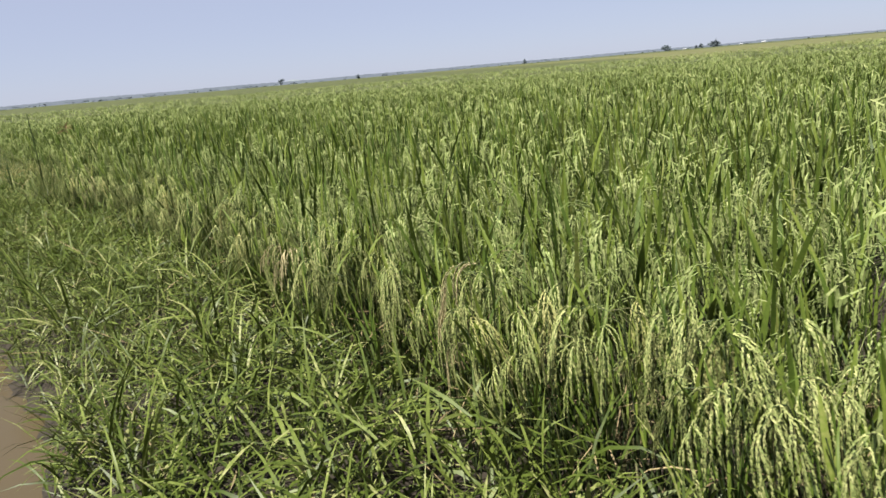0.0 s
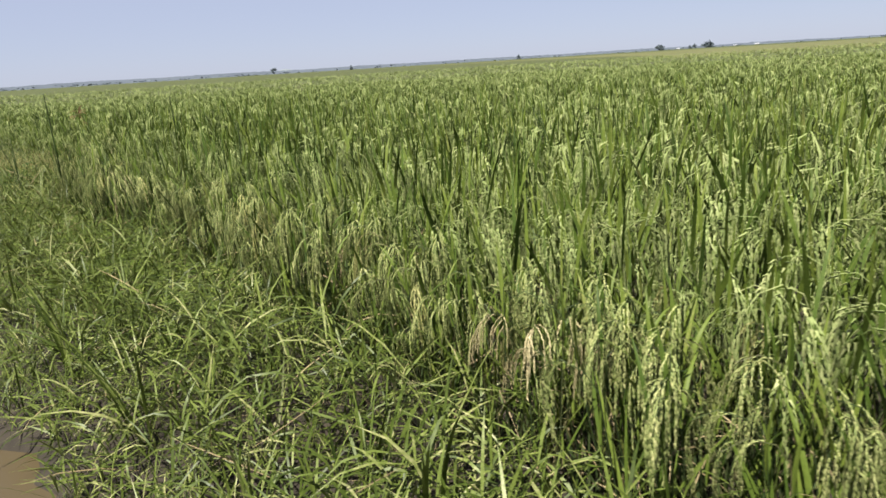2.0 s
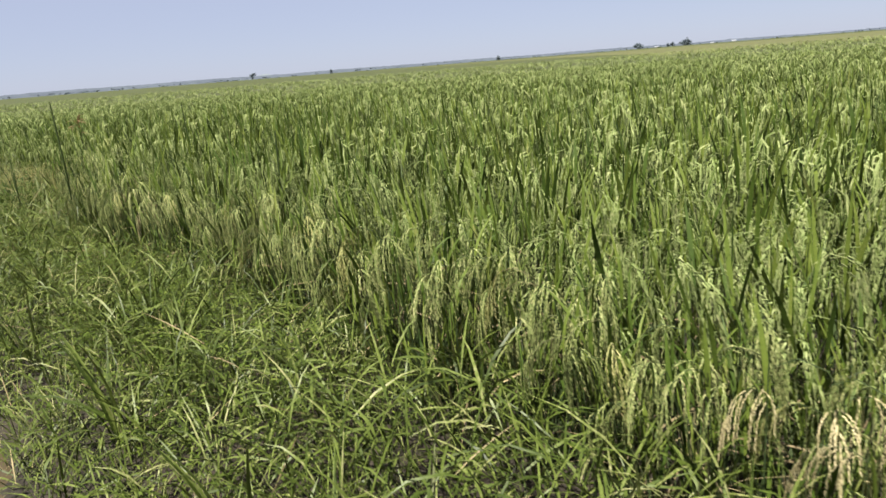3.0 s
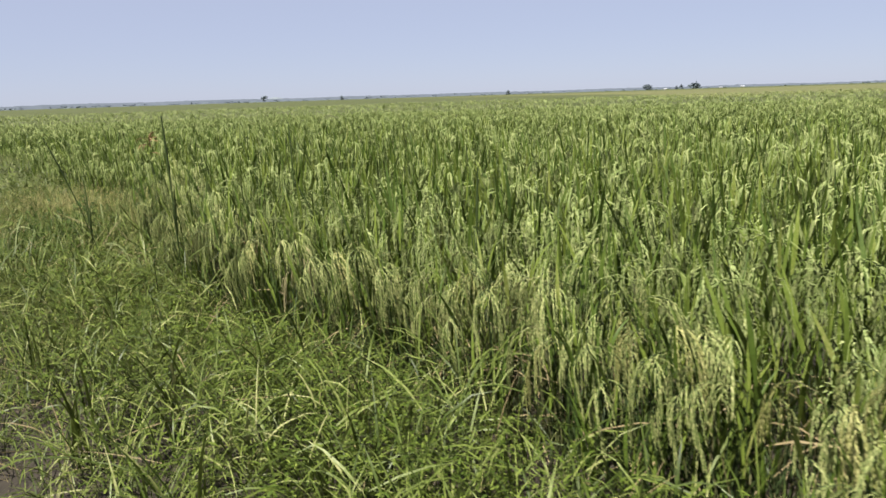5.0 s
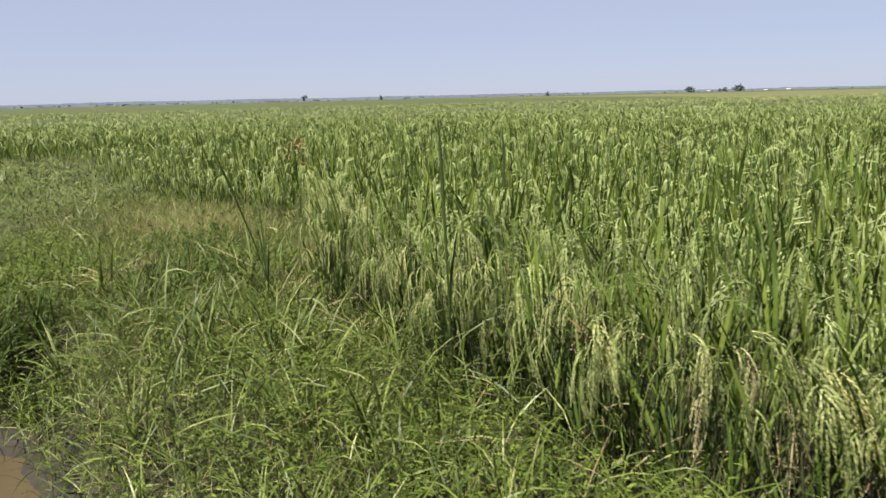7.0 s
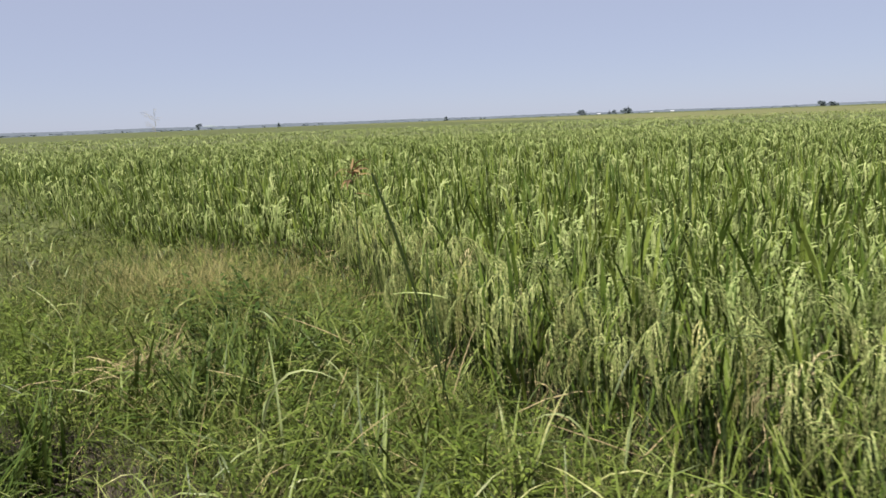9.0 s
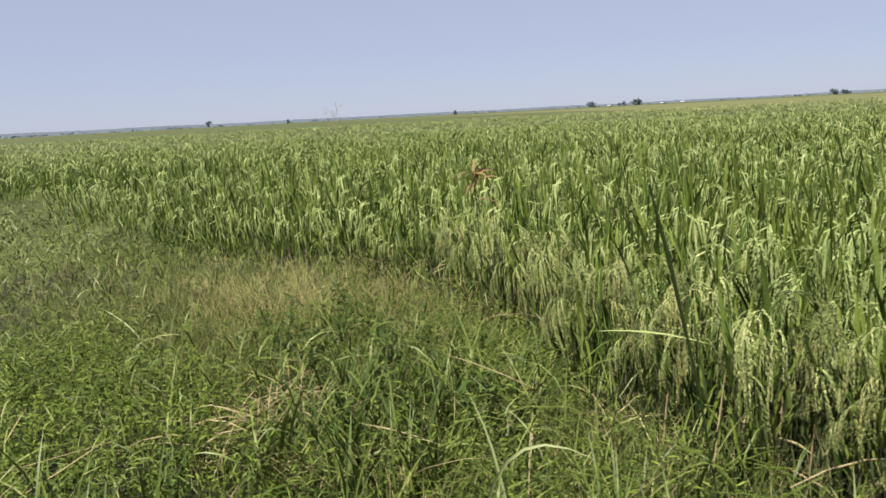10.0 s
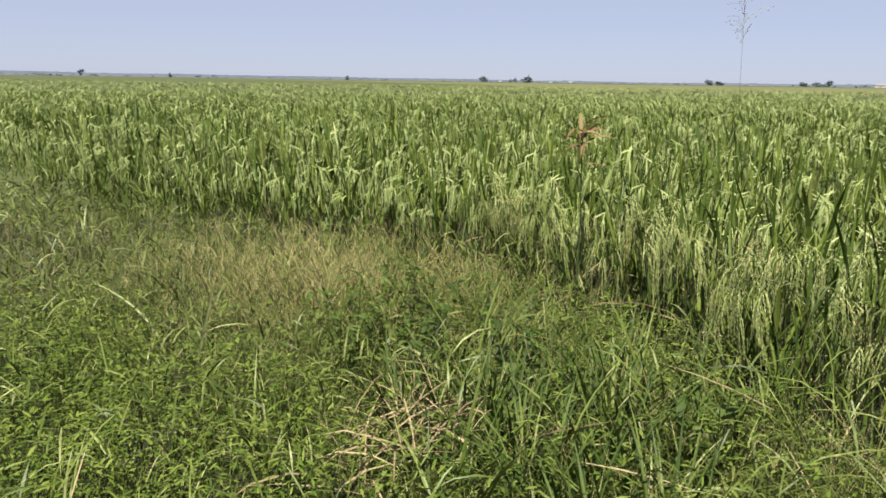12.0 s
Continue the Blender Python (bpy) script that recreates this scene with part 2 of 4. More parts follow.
def tube(path, radius, sides=3):
    """A tapering tube along a list of points."""
    path = np.asarray(path, float)
    k = len(path)
    radius = np.broadcast_to(np.asarray(radius, float), k)
    tg = np.gradient(path, axis=0)
    tg /= np.linalg.norm(tg, axis=1)[:, None]
    a = np.cross(tg, np.array((0.3, 0.9, 0.1)))
    a /= np.linalg.norm(a, axis=1)[:, None]
    b = np.cross(tg, a)
    ang = np.arange(sides) * 2 * math.pi / sides
    v = path[:, None] + (a[:, None] * np.cos(ang)[:, None] + b[:, None] * np.sin(ang)[:, None]) * radius[:, None, None]
    fs = []
    for i in range(k - 1):
        for j in range(sides):
            p, q = i * sides + j, i * sides + (j + 1) % sides
            fs += [(p, q, q + sides), (p, q + sides, p + sides)]
    return v.reshape(-1, 3), np.array(fs)


def part(name, me, parent, m=None, label=""):
    ob = new(name, me)
    ob.parent = parent
    if m is not None:
        ob.matrix_basis = m
    if label:
        tagged(ob, label)
    return ob


def turned(v, m):
    a = np.array(m)
    return v @ a[:3, :3].T + a[:3, 3]


# ---- ground, water ----
def spread(lo, hi, step, far):
    mid = np.arange(lo, hi, step)
    out = np.geomspace(step, far, 26)
    return np.concatenate([(lo - out)[::-1], mid, mid[-1] + out])


gu, gv = spread(-4, 26, 0.16, 4600), spread(-5, 6, 0.13, 4600)
U, Vv = np.meshgrid(gu, gv, indexing="ij")
rng = np.random.default_rng(5)
Z = ground_z(U, Vv) + rng.normal(0, 0.012, U.shape) * (np.abs(U) < 40)
P = xy(U, Vv)
a, b = U.shape
idx = np.arange(a * b).reshape(a, b)
quads = np.stack([idx[:-1, :-1], idx[:-1, 1:], idx[1:, 1:], idx[1:, :-1]], -1).reshape(-1, 4)
mid_u, mid_v = U.ravel()[quads].mean(1), Vv.ravel()[quads].mean(1)
green = ((mid_v < -3.8) | (mid_v > edge(mid_u) + 9) | (np.abs(mid_u - 8) > 12)).astype(int)      # overgrown beyond the channel and the bank
ground = new("ground", mesh_of("ground", np.concatenate([P, Z[..., None]], -1).reshape(-1, 3), quads[:, ::-1], [MUD, FAR_RICE], green))
tagged(ground, "brown muddy ground of bank and paddy, green farther off", "ground", kind="structure")

us = np.arange(-4, 15.5, 0.25)
top, low = shore(us) + 0.25, np.full(len(us), -3.9)
wv = np.concatenate([np.c_[xy(us, np.maximum(top, low + 0.1)), np.zeros(len(us))], np.c_[xy(us, low), np.zeros(len(us))]])
k = len(us)
wf = np.array([(i, i + k, i + k + 1, i + 1) for i in range(k - 1)])
water = new("water", mesh_of("water", wv, wf, [WATER]))
tagged(water, "shallow brown muddy water beside the grassy bank", "water", kind="structure")

# ---- rice: pieces ----
TOP = 0.78


def panicle_mesh(r, detail):
    """A ripe ear: its stalk rises from the origin, arches over towards +x, and grain-laden branches hang from it in a bunch."""
    h = Heap()
    length, el0, bend = r.uniform(0.28, 0.38), r.uniform(1.1, 1.5), r.uniform(2.2, 2.9)
    k = 10
    s = (np.arange(k) + 0.5) / k
    e = el0 - bend * np.clip((s - 0.1) / r.uniform(0.55, 0.8), 0, 1) ** r.uniform(0.8, 1.1)
    pts = np.concatenate([[[0, 0, 0]], np.cumsum(np.c_[np.cos(e), 0 * e, np.sin(e)] * length / k, 0)])
    if detail:
        h.add(*tube(pts[::2], np.linspace(0.0018, 0.0007, len(pts[::2]))), 1 if detail == 2 else 0)
    n = (7, 8, 11)[detail]
    for i in range(n):
        t = 0.26 + 0.73 * i / (n - 1)
        j = t * k
        p0 = pts[int(j)] + (pts[min(int(j) + 1, k)] - pts[int(j)]) * (j - int(j))
        el = e[min(int(j), k - 1)]
        az = r.normal(0, 0.7)
        bl = r.uniform(0.09, 0.15) * (1.25 - 0.45 * t)
        e0 = min(el - 0.2, 0.05)
        if detail == 0:
            h.add(*blades([p0], az, bl * 1.2, r.uniform(0.0095, 0.0135), e0, (e0 + 1.5) * 1.35, 2, 0, r.uniform(-1.2, 1.2), 4.0), 0)
            continue
        g = 17 if detail == 2 else 6
        u = np.arange(g) / (g - 1)
        eb = e0 - (e0 + 1.52) * np.clip(u * 1.5, 0, 1) ** 0.85
        st = np.c_[np.cos(eb) * math.cos(az), np.cos(eb) * math.sin(az), np.sin(eb)]
        path = p0 + np.cumsum(st * bl * 1.2 / g, 0)
        ang = np.arange(g) * 2.5 + r.uniform(0, 6)
        out = np.c_[np.cos(ang), np.sin(ang), 0.3 * np.sin(ang)]
        big = 1.05 if detail == 2 else 2.1
        h.add(*grains(path, st + 0.3 / big * out, r.uniform(0.012, 0.016, g) * big, r.uniform(0.005, 0.0065, g) * big ** 0.6, False), 0)
    return h.done()


def leaf_mesh(r, kind, detail):
    """A rice leaf from the origin towards +x: flag leaves stand, lower leaves arch over."""
    length = r.uniform(0.2, 0.34) if kind == "flag" else r.uniform(0.3, 0.44)
    el = r.uniform(1.3, 1.54) if kind == "flag" else r.uniform(1.1, 1.48)
    bend = r.uniform(0.0, 0.4) if kind == "flag" else r.uniform(0.1, 0.8)
    if r.random() < 0.15:
        bend += r.uniform(0.6, 1.2)
    w = r.uniform(0.012, 0.019)
    k, fold = ((2, 0), (3, 0), (5, 0.35))[detail]
    v, f = blades([(0, 0, 0)], 0, length, w * (1.25, 1.05, 1)[detail], el, bend, k, fold, r.uniform(-0.5, 0.5))
    return v, f, np.zeros(len(f), int)


def stem_mesh(r, detail):
    b = r.uniform(-0.03, 0.03, 2)
    path = [(0, 0, 0), (b[0], b[1], TOP * 0.5), (0, 0, TOP)]
    if detail == 2:
        v, f = tube(path, (0.0035, 0.003, 0.002))
    else:
        v, f = blades([(0, 0, 0)], r.uniform(0, 6), TOP, 0.007, 1.55, 0.0, 1, 0, 0, 9)
    return v, f, np.zeros(len(f), int)


POOL = {}
for d in (0, 1, 2):
    r = np.random.default_rng(40 + d)
    POOL["stem", d] = [stem_mesh(r, d) for _ in range(4)]
    POOL["flag", d] = [leaf_mesh(r, "flag", d) for _ in range(10)]
    POOL["leaf", d] = [leaf_mesh(r, "leaf", d) for _ in range(10)]
    POOL["panicle", d] = [panicle_mesh(r, d) for _ in range(10)]
MATS = {"stem": [STEM], "flag": [LEAF], "leaf": [LEAF], "panicle": [GRAIN_PALE, STEM]}
SLOT = {"stem": 1, "flag": 0, "leaf": 0, "panicle": 2}


def plant_plan(r, stems, leaves, ears, low=0.76):
    """One hill of rice as a list: for each stem its pose and the pieces it carries. Ears lean towards +x."""
    plan = []
    for i in range(stems):
        a = r.uniform(0, 360)
        sm = pose(*(r.uniform(-0.045, 0.045, 2)), -0.02, 0, 0, a) @ pose(0, 0, 0, 0, r.uniform(1, 12), 0) @ Matrix.Scale(r.uniform(low, 1.1), 4)
        kids = [("flag", r.integers(10), pose(0, 0, TOP - r.uniform(0.03, 0.18), 0, 0, r.uniform(0, 360)))]
        for j in range(leaves - 1):
            kids.append(("leaf", r.integers(10), pose(0, 0, r.uniform(0.2, 0.48), 0, 0, r.uniform(0, 360))))
        if i < ears:
            kids.append(("panicle", r.integers(10), pose(0, 0, TOP - 0.03, 0, 0, -a + r.normal(0, 60))))
        plan.append((r.integers(4), sm, kids))
    return plan


def plant_heap(plan, d, with_stem=True):
    h = Heap()
    for si, sm, kids in plan:
        if with_stem:
            v, f, _ = POOL["stem", d][si]
            h.add(turned(v, sm), f, SLOT["stem"])
        for kind, i, m in kids:
            v, f, mi = POOL[kind, d][i]
            h.add(turned(v, sm @ m), f, SLOT[kind] if kind != "panicle" else np.where(mi == 0, 2, 1))
    return h.done()


def scatter(heap, kinds, which, p, turn, size, lean=None):
    """Sets copies of templates into a heap."""
    for kx, (v, f, m) in enumerate(kinds):
        sel = np.nonzero(which == kx)[0]
        if not len(sel):
            continue
        c, s, z = np.cos(turn[sel]), np.sin(turn[sel]), size[sel]
        x = (v[None, :, 0] * c[:, None] - v[None, :, 1] * s[:, None]) * z[:, None]
        y = (v[None, :, 0] * s[:, None] + v[None, :, 1] * c[:, None]) * z[:, None]
        w = v[None, :, 2] * z[:, None]
        if lean is not None:
            x = x + w * lean[sel, 0][:, None]
            y = y + w * lean[sel, 1][:, None]
        pts = np.stack([x, y, w], -1) + p[sel][:, None]
        ff = (np.arange(len(sel))[:, None, None] * len(v) + f).reshape(-1, 3)
        heap.add(pts.reshape(-1, 3), ff, np.tile(m, len(sel)))


# ---- rice: where each hill stands ----
r = np.random.default_rng(11)


FOOT = 0.4             # the stems stand this far behind the line of the drooping ears


def hills(u0, u1, v1, gap):
    u, v = np.meshgrid(np.arange(u0, u1, gap), np.arange(0, v1, gap), indexing="ij")
    u, v = u.ravel(), v.ravel()
    u = u + r.normal(0, gap * 0.22, len(u))
    v = edge(u) + FOOT + v + r.normal(0, gap * 0.18, len(u))
    return u, v


u, v = hills(-3, 24, 16, 0.2)
pts = xy(u, v)
depth = v - edge(u)
PATH_XY = np.array([e[:2] for _, e, _, _ in PATH])
dist = np.min(np.linalg.norm(pts[:, None] - PATH_XY[None], axis=2), 1)


def in_sight(p, margin=31):
    """Whether a place lies ahead of someone who walks along the bank looking out over the field."""
    seen = np.zeros(len(p), bool)
    for _, e, g, _ in PATH:
        q = p - np.array(e[:2])
        way = math.atan2(g[0] - e[0], g[1] - e[1])
        az = np.arctan2(q[:, 0], q[:, 1]) - way
        seen |= (np.abs(az) < radians(margin)) | (np.hypot(q[:, 0], q[:, 1]) < 1.2)
    return seen


ok = dist < 13
u, v, pts, depth, dist = u[ok], v[ok], pts[ok], depth[ok], dist[ok]
sight = in_sight(pts)
near = (depth < FOOT + 0.24) & (u > 0.2) & (u < 15.6)
order = np.nonzero(near)[0][:150]
bank_way = math.atan2(-DV[1], -DV[0])
turn = np.where(depth < FOOT + 0.44, bank_way + r.normal(0, 0.5, len(u)), np.where(r.random(len(u)) < 0.5, bank_way + r.normal(0, 1.2, len(u)), r.uniform(0, 6.28, len(u))))
size = r.normal(1.0, 0.07, len(u))
out = np.clip(1 - (depth - FOOT) / 0.7, 0, 1)          # the rows at the edge lodge outwards over the bank
size *= 1 - 0.04 * out
lean = r.normal(0, 0.05, (len(u), 2)) - (0.03 + r.uniform(0.03, 0.14, len(u)) * out)[:, None] * DV

# the first rows, plant by plant
meshes = {}
for kind in ("stem", "flag", "leaf", "panicle"):
    name = "leaf" if kind == "flag" else kind
    meshes[kind] = [mesh_of(name, *q[:2], [GRAIN_RIPE, STEM] if kind == "panicle" and i == 2 else MATS[kind], q[2], kind != "panicle") for i, q in enumerate(POOL[kind, 2])]


def rice_plant(plan):
    root = tagged(new("rice_plant"), "green rice plant with drooping pale yellow ears, at the bank's edge", "rice plant", "rice plants along the bank")
    for si, sm, kids in plan:
        st = part("stem", meshes["stem"][si], root, sm)
        for kind, i, m in kids:
            part("leaf" if kind == "flag" else kind, meshes[kind][i], st, m, "pale yellow-green ear of grain" if kind == "panicle" else "")
    return root


rp = np.random.default_rng(3)
first = [rice_plant(plant_plan(rp, 6, w, e, 0.9)) for w, e in ((3, 4), (3, 5), (2, 3), (3, 5), (3, 4), (2, 4), (3, 4), (3, 4))]
used = [False] * 8
for i in order:
    g = int(rp.integers(8))
    tilt = Matrix.Rotation(math.atan(np.hypot(*lean[i])), 4, Vector((-lean[i, 1], lean[i, 0], 0)))
    m = Matrix.Translation((*pts[i], float(ground_z(u[i], v[i])))) @ tilt @ Matrix.Rotation(turn[i], 4, "Z") @ Matrix.Scale(size[i], 4)
    if used[g]:
        copy_thing(first[g], m)
    else:
        first[g].matrix_basis, used[g] = m, True

# the field behind them
rest = np.ones(len(u), bool)
rest[order] = False
zg = ground_z(u, v)
p3 = np.c_[pts, zg]
bands = ((0, 3.7, 1, (6, 3), True), (3.7, 8.0, 0, (6, 3), True), (8.0, 13.0, 0, (5, 2), False))
heap = Heap()
for lo, hi, d, counts, st in bands:
    kinds = [plant_heap(plant_plan(rp, *counts, e), d, st) for e in (3, 4, 3, 4, 2, 3, 4, 3)]
    sel = np.nonzero(rest & sight & (dist >= lo) & (dist < hi))[0]
    scatter(heap, kinds, rp.integers(0, 8, len(sel)), p3[sel], turn[sel], size[sel], lean[sel])
kinds = [plant_heap(plant_plan(rp, 3, 2, 3), 0, False) for _ in range(6)]
sel = np.nonzero(rest & ~sight & (dist < 9) & (rp.random(len(u)) < 0.95))[0]
scatter(heap, kinds, rp.integers(0, 6, len(sel)), p3[sel], turn[sel], size[sel], lean[sel])
v_, f_, m_ = heap.done()
rice = new("rice_field", mesh_of("rice_field", v_, f_, [LEAF, STEM, GRAIN], m_, False))
tagged(rice, "dense field of green rice with drooping pale ears", "rice field", kind="stuff")

# farther rice: tops only, thinning into the plain
rf = np.random.default_rng(21)


def tuft(r, n, ears, w, k):
    """Tops of a hill of rice, from 0.55 m up."""
    h = Heap()
    b = np.c_[r.uniform(-0.1, 0.1, (n, 2)), np.full(n, 0.5)]
    h.add(*blades(b, r.uniform(0, 6.3, n), r.uniform(0.32, 0.52, n), w * 1.4, r.uniform(1.1, 1.5, n), r.uniform(0.1, 0.9, n), k, 0, r.uniform(-1, 1, n)), 0)
    b = np.c_[r.uniform(-0.12, 0.12, (ears, 2)), r.uniform(0.82, 0.97, ears)]
    h.add(*blades(b, r.uniform(0, 6.3, ears), r.uniform(0.16, 0.24, ears), w * 1.4, r.uniform(-0.6, 0.3, ears), r.uniform(1.6, 2.4, ears), 2, 0, r.uniform(-1, 1, ears), 4), 2)
    return h.done()


def ring(n, r0, r1, a0, a1):
    q = np.sqrt(rf.uniform(r0 ** 2, r1 ** 2, n))
    az = np.radians(rf.uniform(a0, a1, n))
    return np.c_[-4 + q * np.sin(az), 5 + q * np.cos(az)]


heap = Heap()
for n, r0, r1, counts, w, k in ((15500, 8, 34, (7, 3), 0.011, 2), (13500, 30, 85, (4, 2), 0.024, 1)):
    p = ring(n, r0, r1, -46, 50)
    uu, vv = uv(p[:, 0], p[:, 1])
    dd = np.min(np.linalg.norm(p[:, None] - PATH_XY[None], axis=2), 1)
    p = p[(vv > edge(uu) + 0.3) & (dd > 12.6)]
    kinds = [tuft(rf, *counts, w, k) for _ in range(12)]
    n = len(p)
    scatter(heap, kinds, rf.integers(0, 12, n), np.c_[p, np.full(n, 0.04)], rf.uniform(0, 6.3, n), rf.normal(1.0, 0.07, n))
v_, f_, m_ = heap.done()
tagged(new("rice_field", mesh_of("rice_field_beyond", v_, f_, [LEAF, STEM, GRAIN], m_)), "green rice tops stretching away over the plain", "rice field", kind="stuff")


def far_sheet(name, mat, r0, r1, a0, a1, z, label, wave=0.07, taper=0):
    q = np.geomspace(r0, r1, 90)
    az = np.radians(np.linspace(a0, a1, 160))
    Q, A = np.meshgrid(q, az, indexing="ij")
    share = np.clip((np.degrees(A) - a0) / taper, 0.02, 1) if taper else 1.0
    Q = r1 - (r1 - Q) * share
    n = rf.normal(0, wave, Q.shape)
    V3 = np.stack([-4 + Q * np.sin(A), 5 + Q * np.cos(A), np.where(np.arange(90)[:, None] > 0, z + n * np.clip(60 / Q, 0.2, 1), -0.05)], -1).reshape(-1, 3)
    ii = np.arange(Q.size).reshape(Q.shape)
    qd = np.stack([ii[:-1, :-1], ii[:-1, 1:], ii[1:, 1:], ii[1:, :-1]], -1).reshape(-1, 4)
    return tagged(new(name, mesh_of(name, V3, qd[:, ::-1], [mat])), label, "rice field", kind="stuff")


far_sheet("distant_rice", FAR_RICE, 24, 4300, -75, 80, 0.80, "green rice plain reaching the horizon")
far_sheet("ripe_rice_field", RIPE, 70, 420, -6, 75, 0.88, "yellowing strip of ripening rice far off", 0.05, 22)

# ---- the weedy bank ----
rw = np.random.default_rng(77)
PATCH_U, PATCH_V = 15.5, 1.9          # the browned clump of wiry grass


def bank_points(n, u0, u1, v0, v1, near_m, keep_far):
    """Random feet on the bank, all of those near the way and some of those farther off."""
    u, v = rw.uniform(u0, u1, n), rw.uniform(v0, v1, n)
    ok = (v > shore(u) + 0.02) & (v < edge(u) + FOOT - 0.25 + rw.exponential(0.12, n)) & (rw.random(n) > 0.6 * hollow(u, v))
    u, v = u[ok], v[ok]
    p = xy(u, v)
    d = np.min(np.linalg.norm(p[:, None] - PATH_XY[None], axis=2), 1)
    ok = rw.random(len(u)) < np.where(d < near_m, 1.0, keep_far * (near_m / d) ** 1.5)
    return u[ok], v[ok], np.c_[p[ok], ground_z(u[ok], v[ok])], d[ok]


def wiry_share(u, v):
    return np.clip(1.25 - np.hypot((u - 14.0) / 5.5, (v - 1.5) / 1.35), 0.03, 0.85)


def herb_beds(u, v):
    """Beds where broad-leaved weeds choke the grass."""
    a = np.exp(-((u - 14.7) / 1.5) ** 4 - ((v - 0.1) / 0.8) ** 4)
    b = np.exp(-((u - 13.5) / 0.8) ** 2 - ((v - 2.0) / 0.4) ** 2)
    c = np.exp(-((u - 14.7) / 0.5) ** 2 - ((v - 1.55) / 0.35) ** 2)
    d = np.exp(-((u - 11.6) / 1.3) ** 2 - ((v - 1.0) / 0.35) ** 2)
    e = np.exp(-((u - 8.8) / 1.4) ** 2 - ((v - 1.2) / 0.35) ** 2)
    return np.clip(a + b + c + 0.8 * d + 0.9 * e, 0, 1)


def lush(u, v):
    """How high the growth stands: low by the water, knee-high by the rice."""
    a = np.clip((v - shore(u)) / 0.7, 0.42, 1)
    b = np.sin(u * 2.3 + v * 1.7) * 0.5 + np.sin(u * 5.9 - v * 4.1 + 1) * 0.3 + np.sin(u * 0.9 - v * 8 + 2) * 0.25
    # extra height on the sunward side, to throw shade into the hollow
    a = a + 0.9 * np.exp(-((u - 13.3) / 0.9) ** 2 - ((v + 0.4) / 0.25) ** 2)
    return a * (0.72 + 0.22 * b + 0.28 * clumps(u, v)) * (1 + 0.25 * np.clip((u - 17) / 5, 0, 1))


heap = Heap()
# leafy grass, sprawling every way
u, v, p, d = bank_points(720000, -2, 29, -12, 4, 4.2, 0.8)
keep = rw.random(len(u)) < clumps(u, v) * (1 - 0.4 * wiry_share(u, v)) * (1 - 0.4 * herb_beds(u, v))
u, v, p, d = u[keep], v[keep], p[keep], d[keep]
n, g = len(u), lush(u, v)
p[:, 2] += rw.uniform(0.0, 0.42, n) * g
big = np.clip(1.6 - (u - 2) / 8, 0.85, 1.6)
short = np.clip(1.0 - (u - 12.6) / 2.2, 0.5, 1.0)          # a low mat where the bank widens
heap.add(*blades(p, rw.uniform(0, 6.3, n), rw.uniform(0.14, 0.32, n) * (0.7 + 0.3 * g) * short, rw.uniform(0.0052, 0.0095, n) * big * np.clip(d / 4.5, 1, 2.5),
                 rw.uniform(0.15, 1.35, n), rw.uniform(0.2, 1.5, n), 3, 0, rw.uniform(-0.8, 0.8, n)), 0)
v_, f_, m_ = heap.done()
tagged(new("bank_grass", mesh_of("bank_grass", v_, f_, [GRASS])), "tangled green grass covering the bank", "grass", kind="stuff")

# fine wiry grass with seed heads, brown where it is thickest
heap = Heap()
u, v, p, d = bank_points(460000, 4, 28, -6, 4, 4.5, 0.5)
keep = rw.random(len(u)) < wiry_share(u, v) * 1.1 * (1 - 0.75 * herb_beds(u, v))
u, v, p, d = u[keep], v[keep], p[keep], d[keep]
n = len(u)
tall = 0.78 + 0.28 * np.exp(-((u - PATCH_U) / 1.5) ** 2 - ((v - PATCH_V) / 1.0) ** 2)
brown = np.exp(-((u - PATCH_U) / 1.05) ** 2 - ((v - PATCH_V) / 0.7) ** 2) > rw.uniform(0.15, 1.25, n)
lw = rw.uniform(0.35, 0.62, n) * tall
a, e, bd = rw.uniform(0, 6.3, n), np.where(brown, rw.uniform(0.55, 1.3, n), rw.uniform(0.6, 1.5, n)), rw.uniform(0.1, 1.0, n)
v_, f_ = blades(p, a, lw, rw.uniform(0.0018, 0.0034, n) * np.clip(d / 4, 1, 2.2), e, bd, 3, 0, rw.uniform(-1, 1, n), 6)
heap.add(v_, f_, np.repeat(brown.astype(int), 6))
tips = v_.reshape(n, 4, 2, 3).mean(2)[:, 3]
sel = np.nonzero((rw.random(n) < 0.22) | brown)[0]
for _ in range(3):
    heap.add(*blades(tips[sel] - (0, 0, 0.03), rw.uniform(0, 6.3, len(sel)), rw.uniform(0.05, 0.10, len(sel)), 0.0028, rw.uniform(0.5, 1.4, len(sel)), rw.uniform(0, 0.8, len(sel)), 1, 0, 0, 2), 1)
v_, f_, m_ = heap.done()
tagged(new("wiry_grass", mesh_of("wiry_grass", v_, f_, [WIRY, SEED], m_)), "fine wiry grass with brownish seed heads on the bank", "grass", kind="stuff")

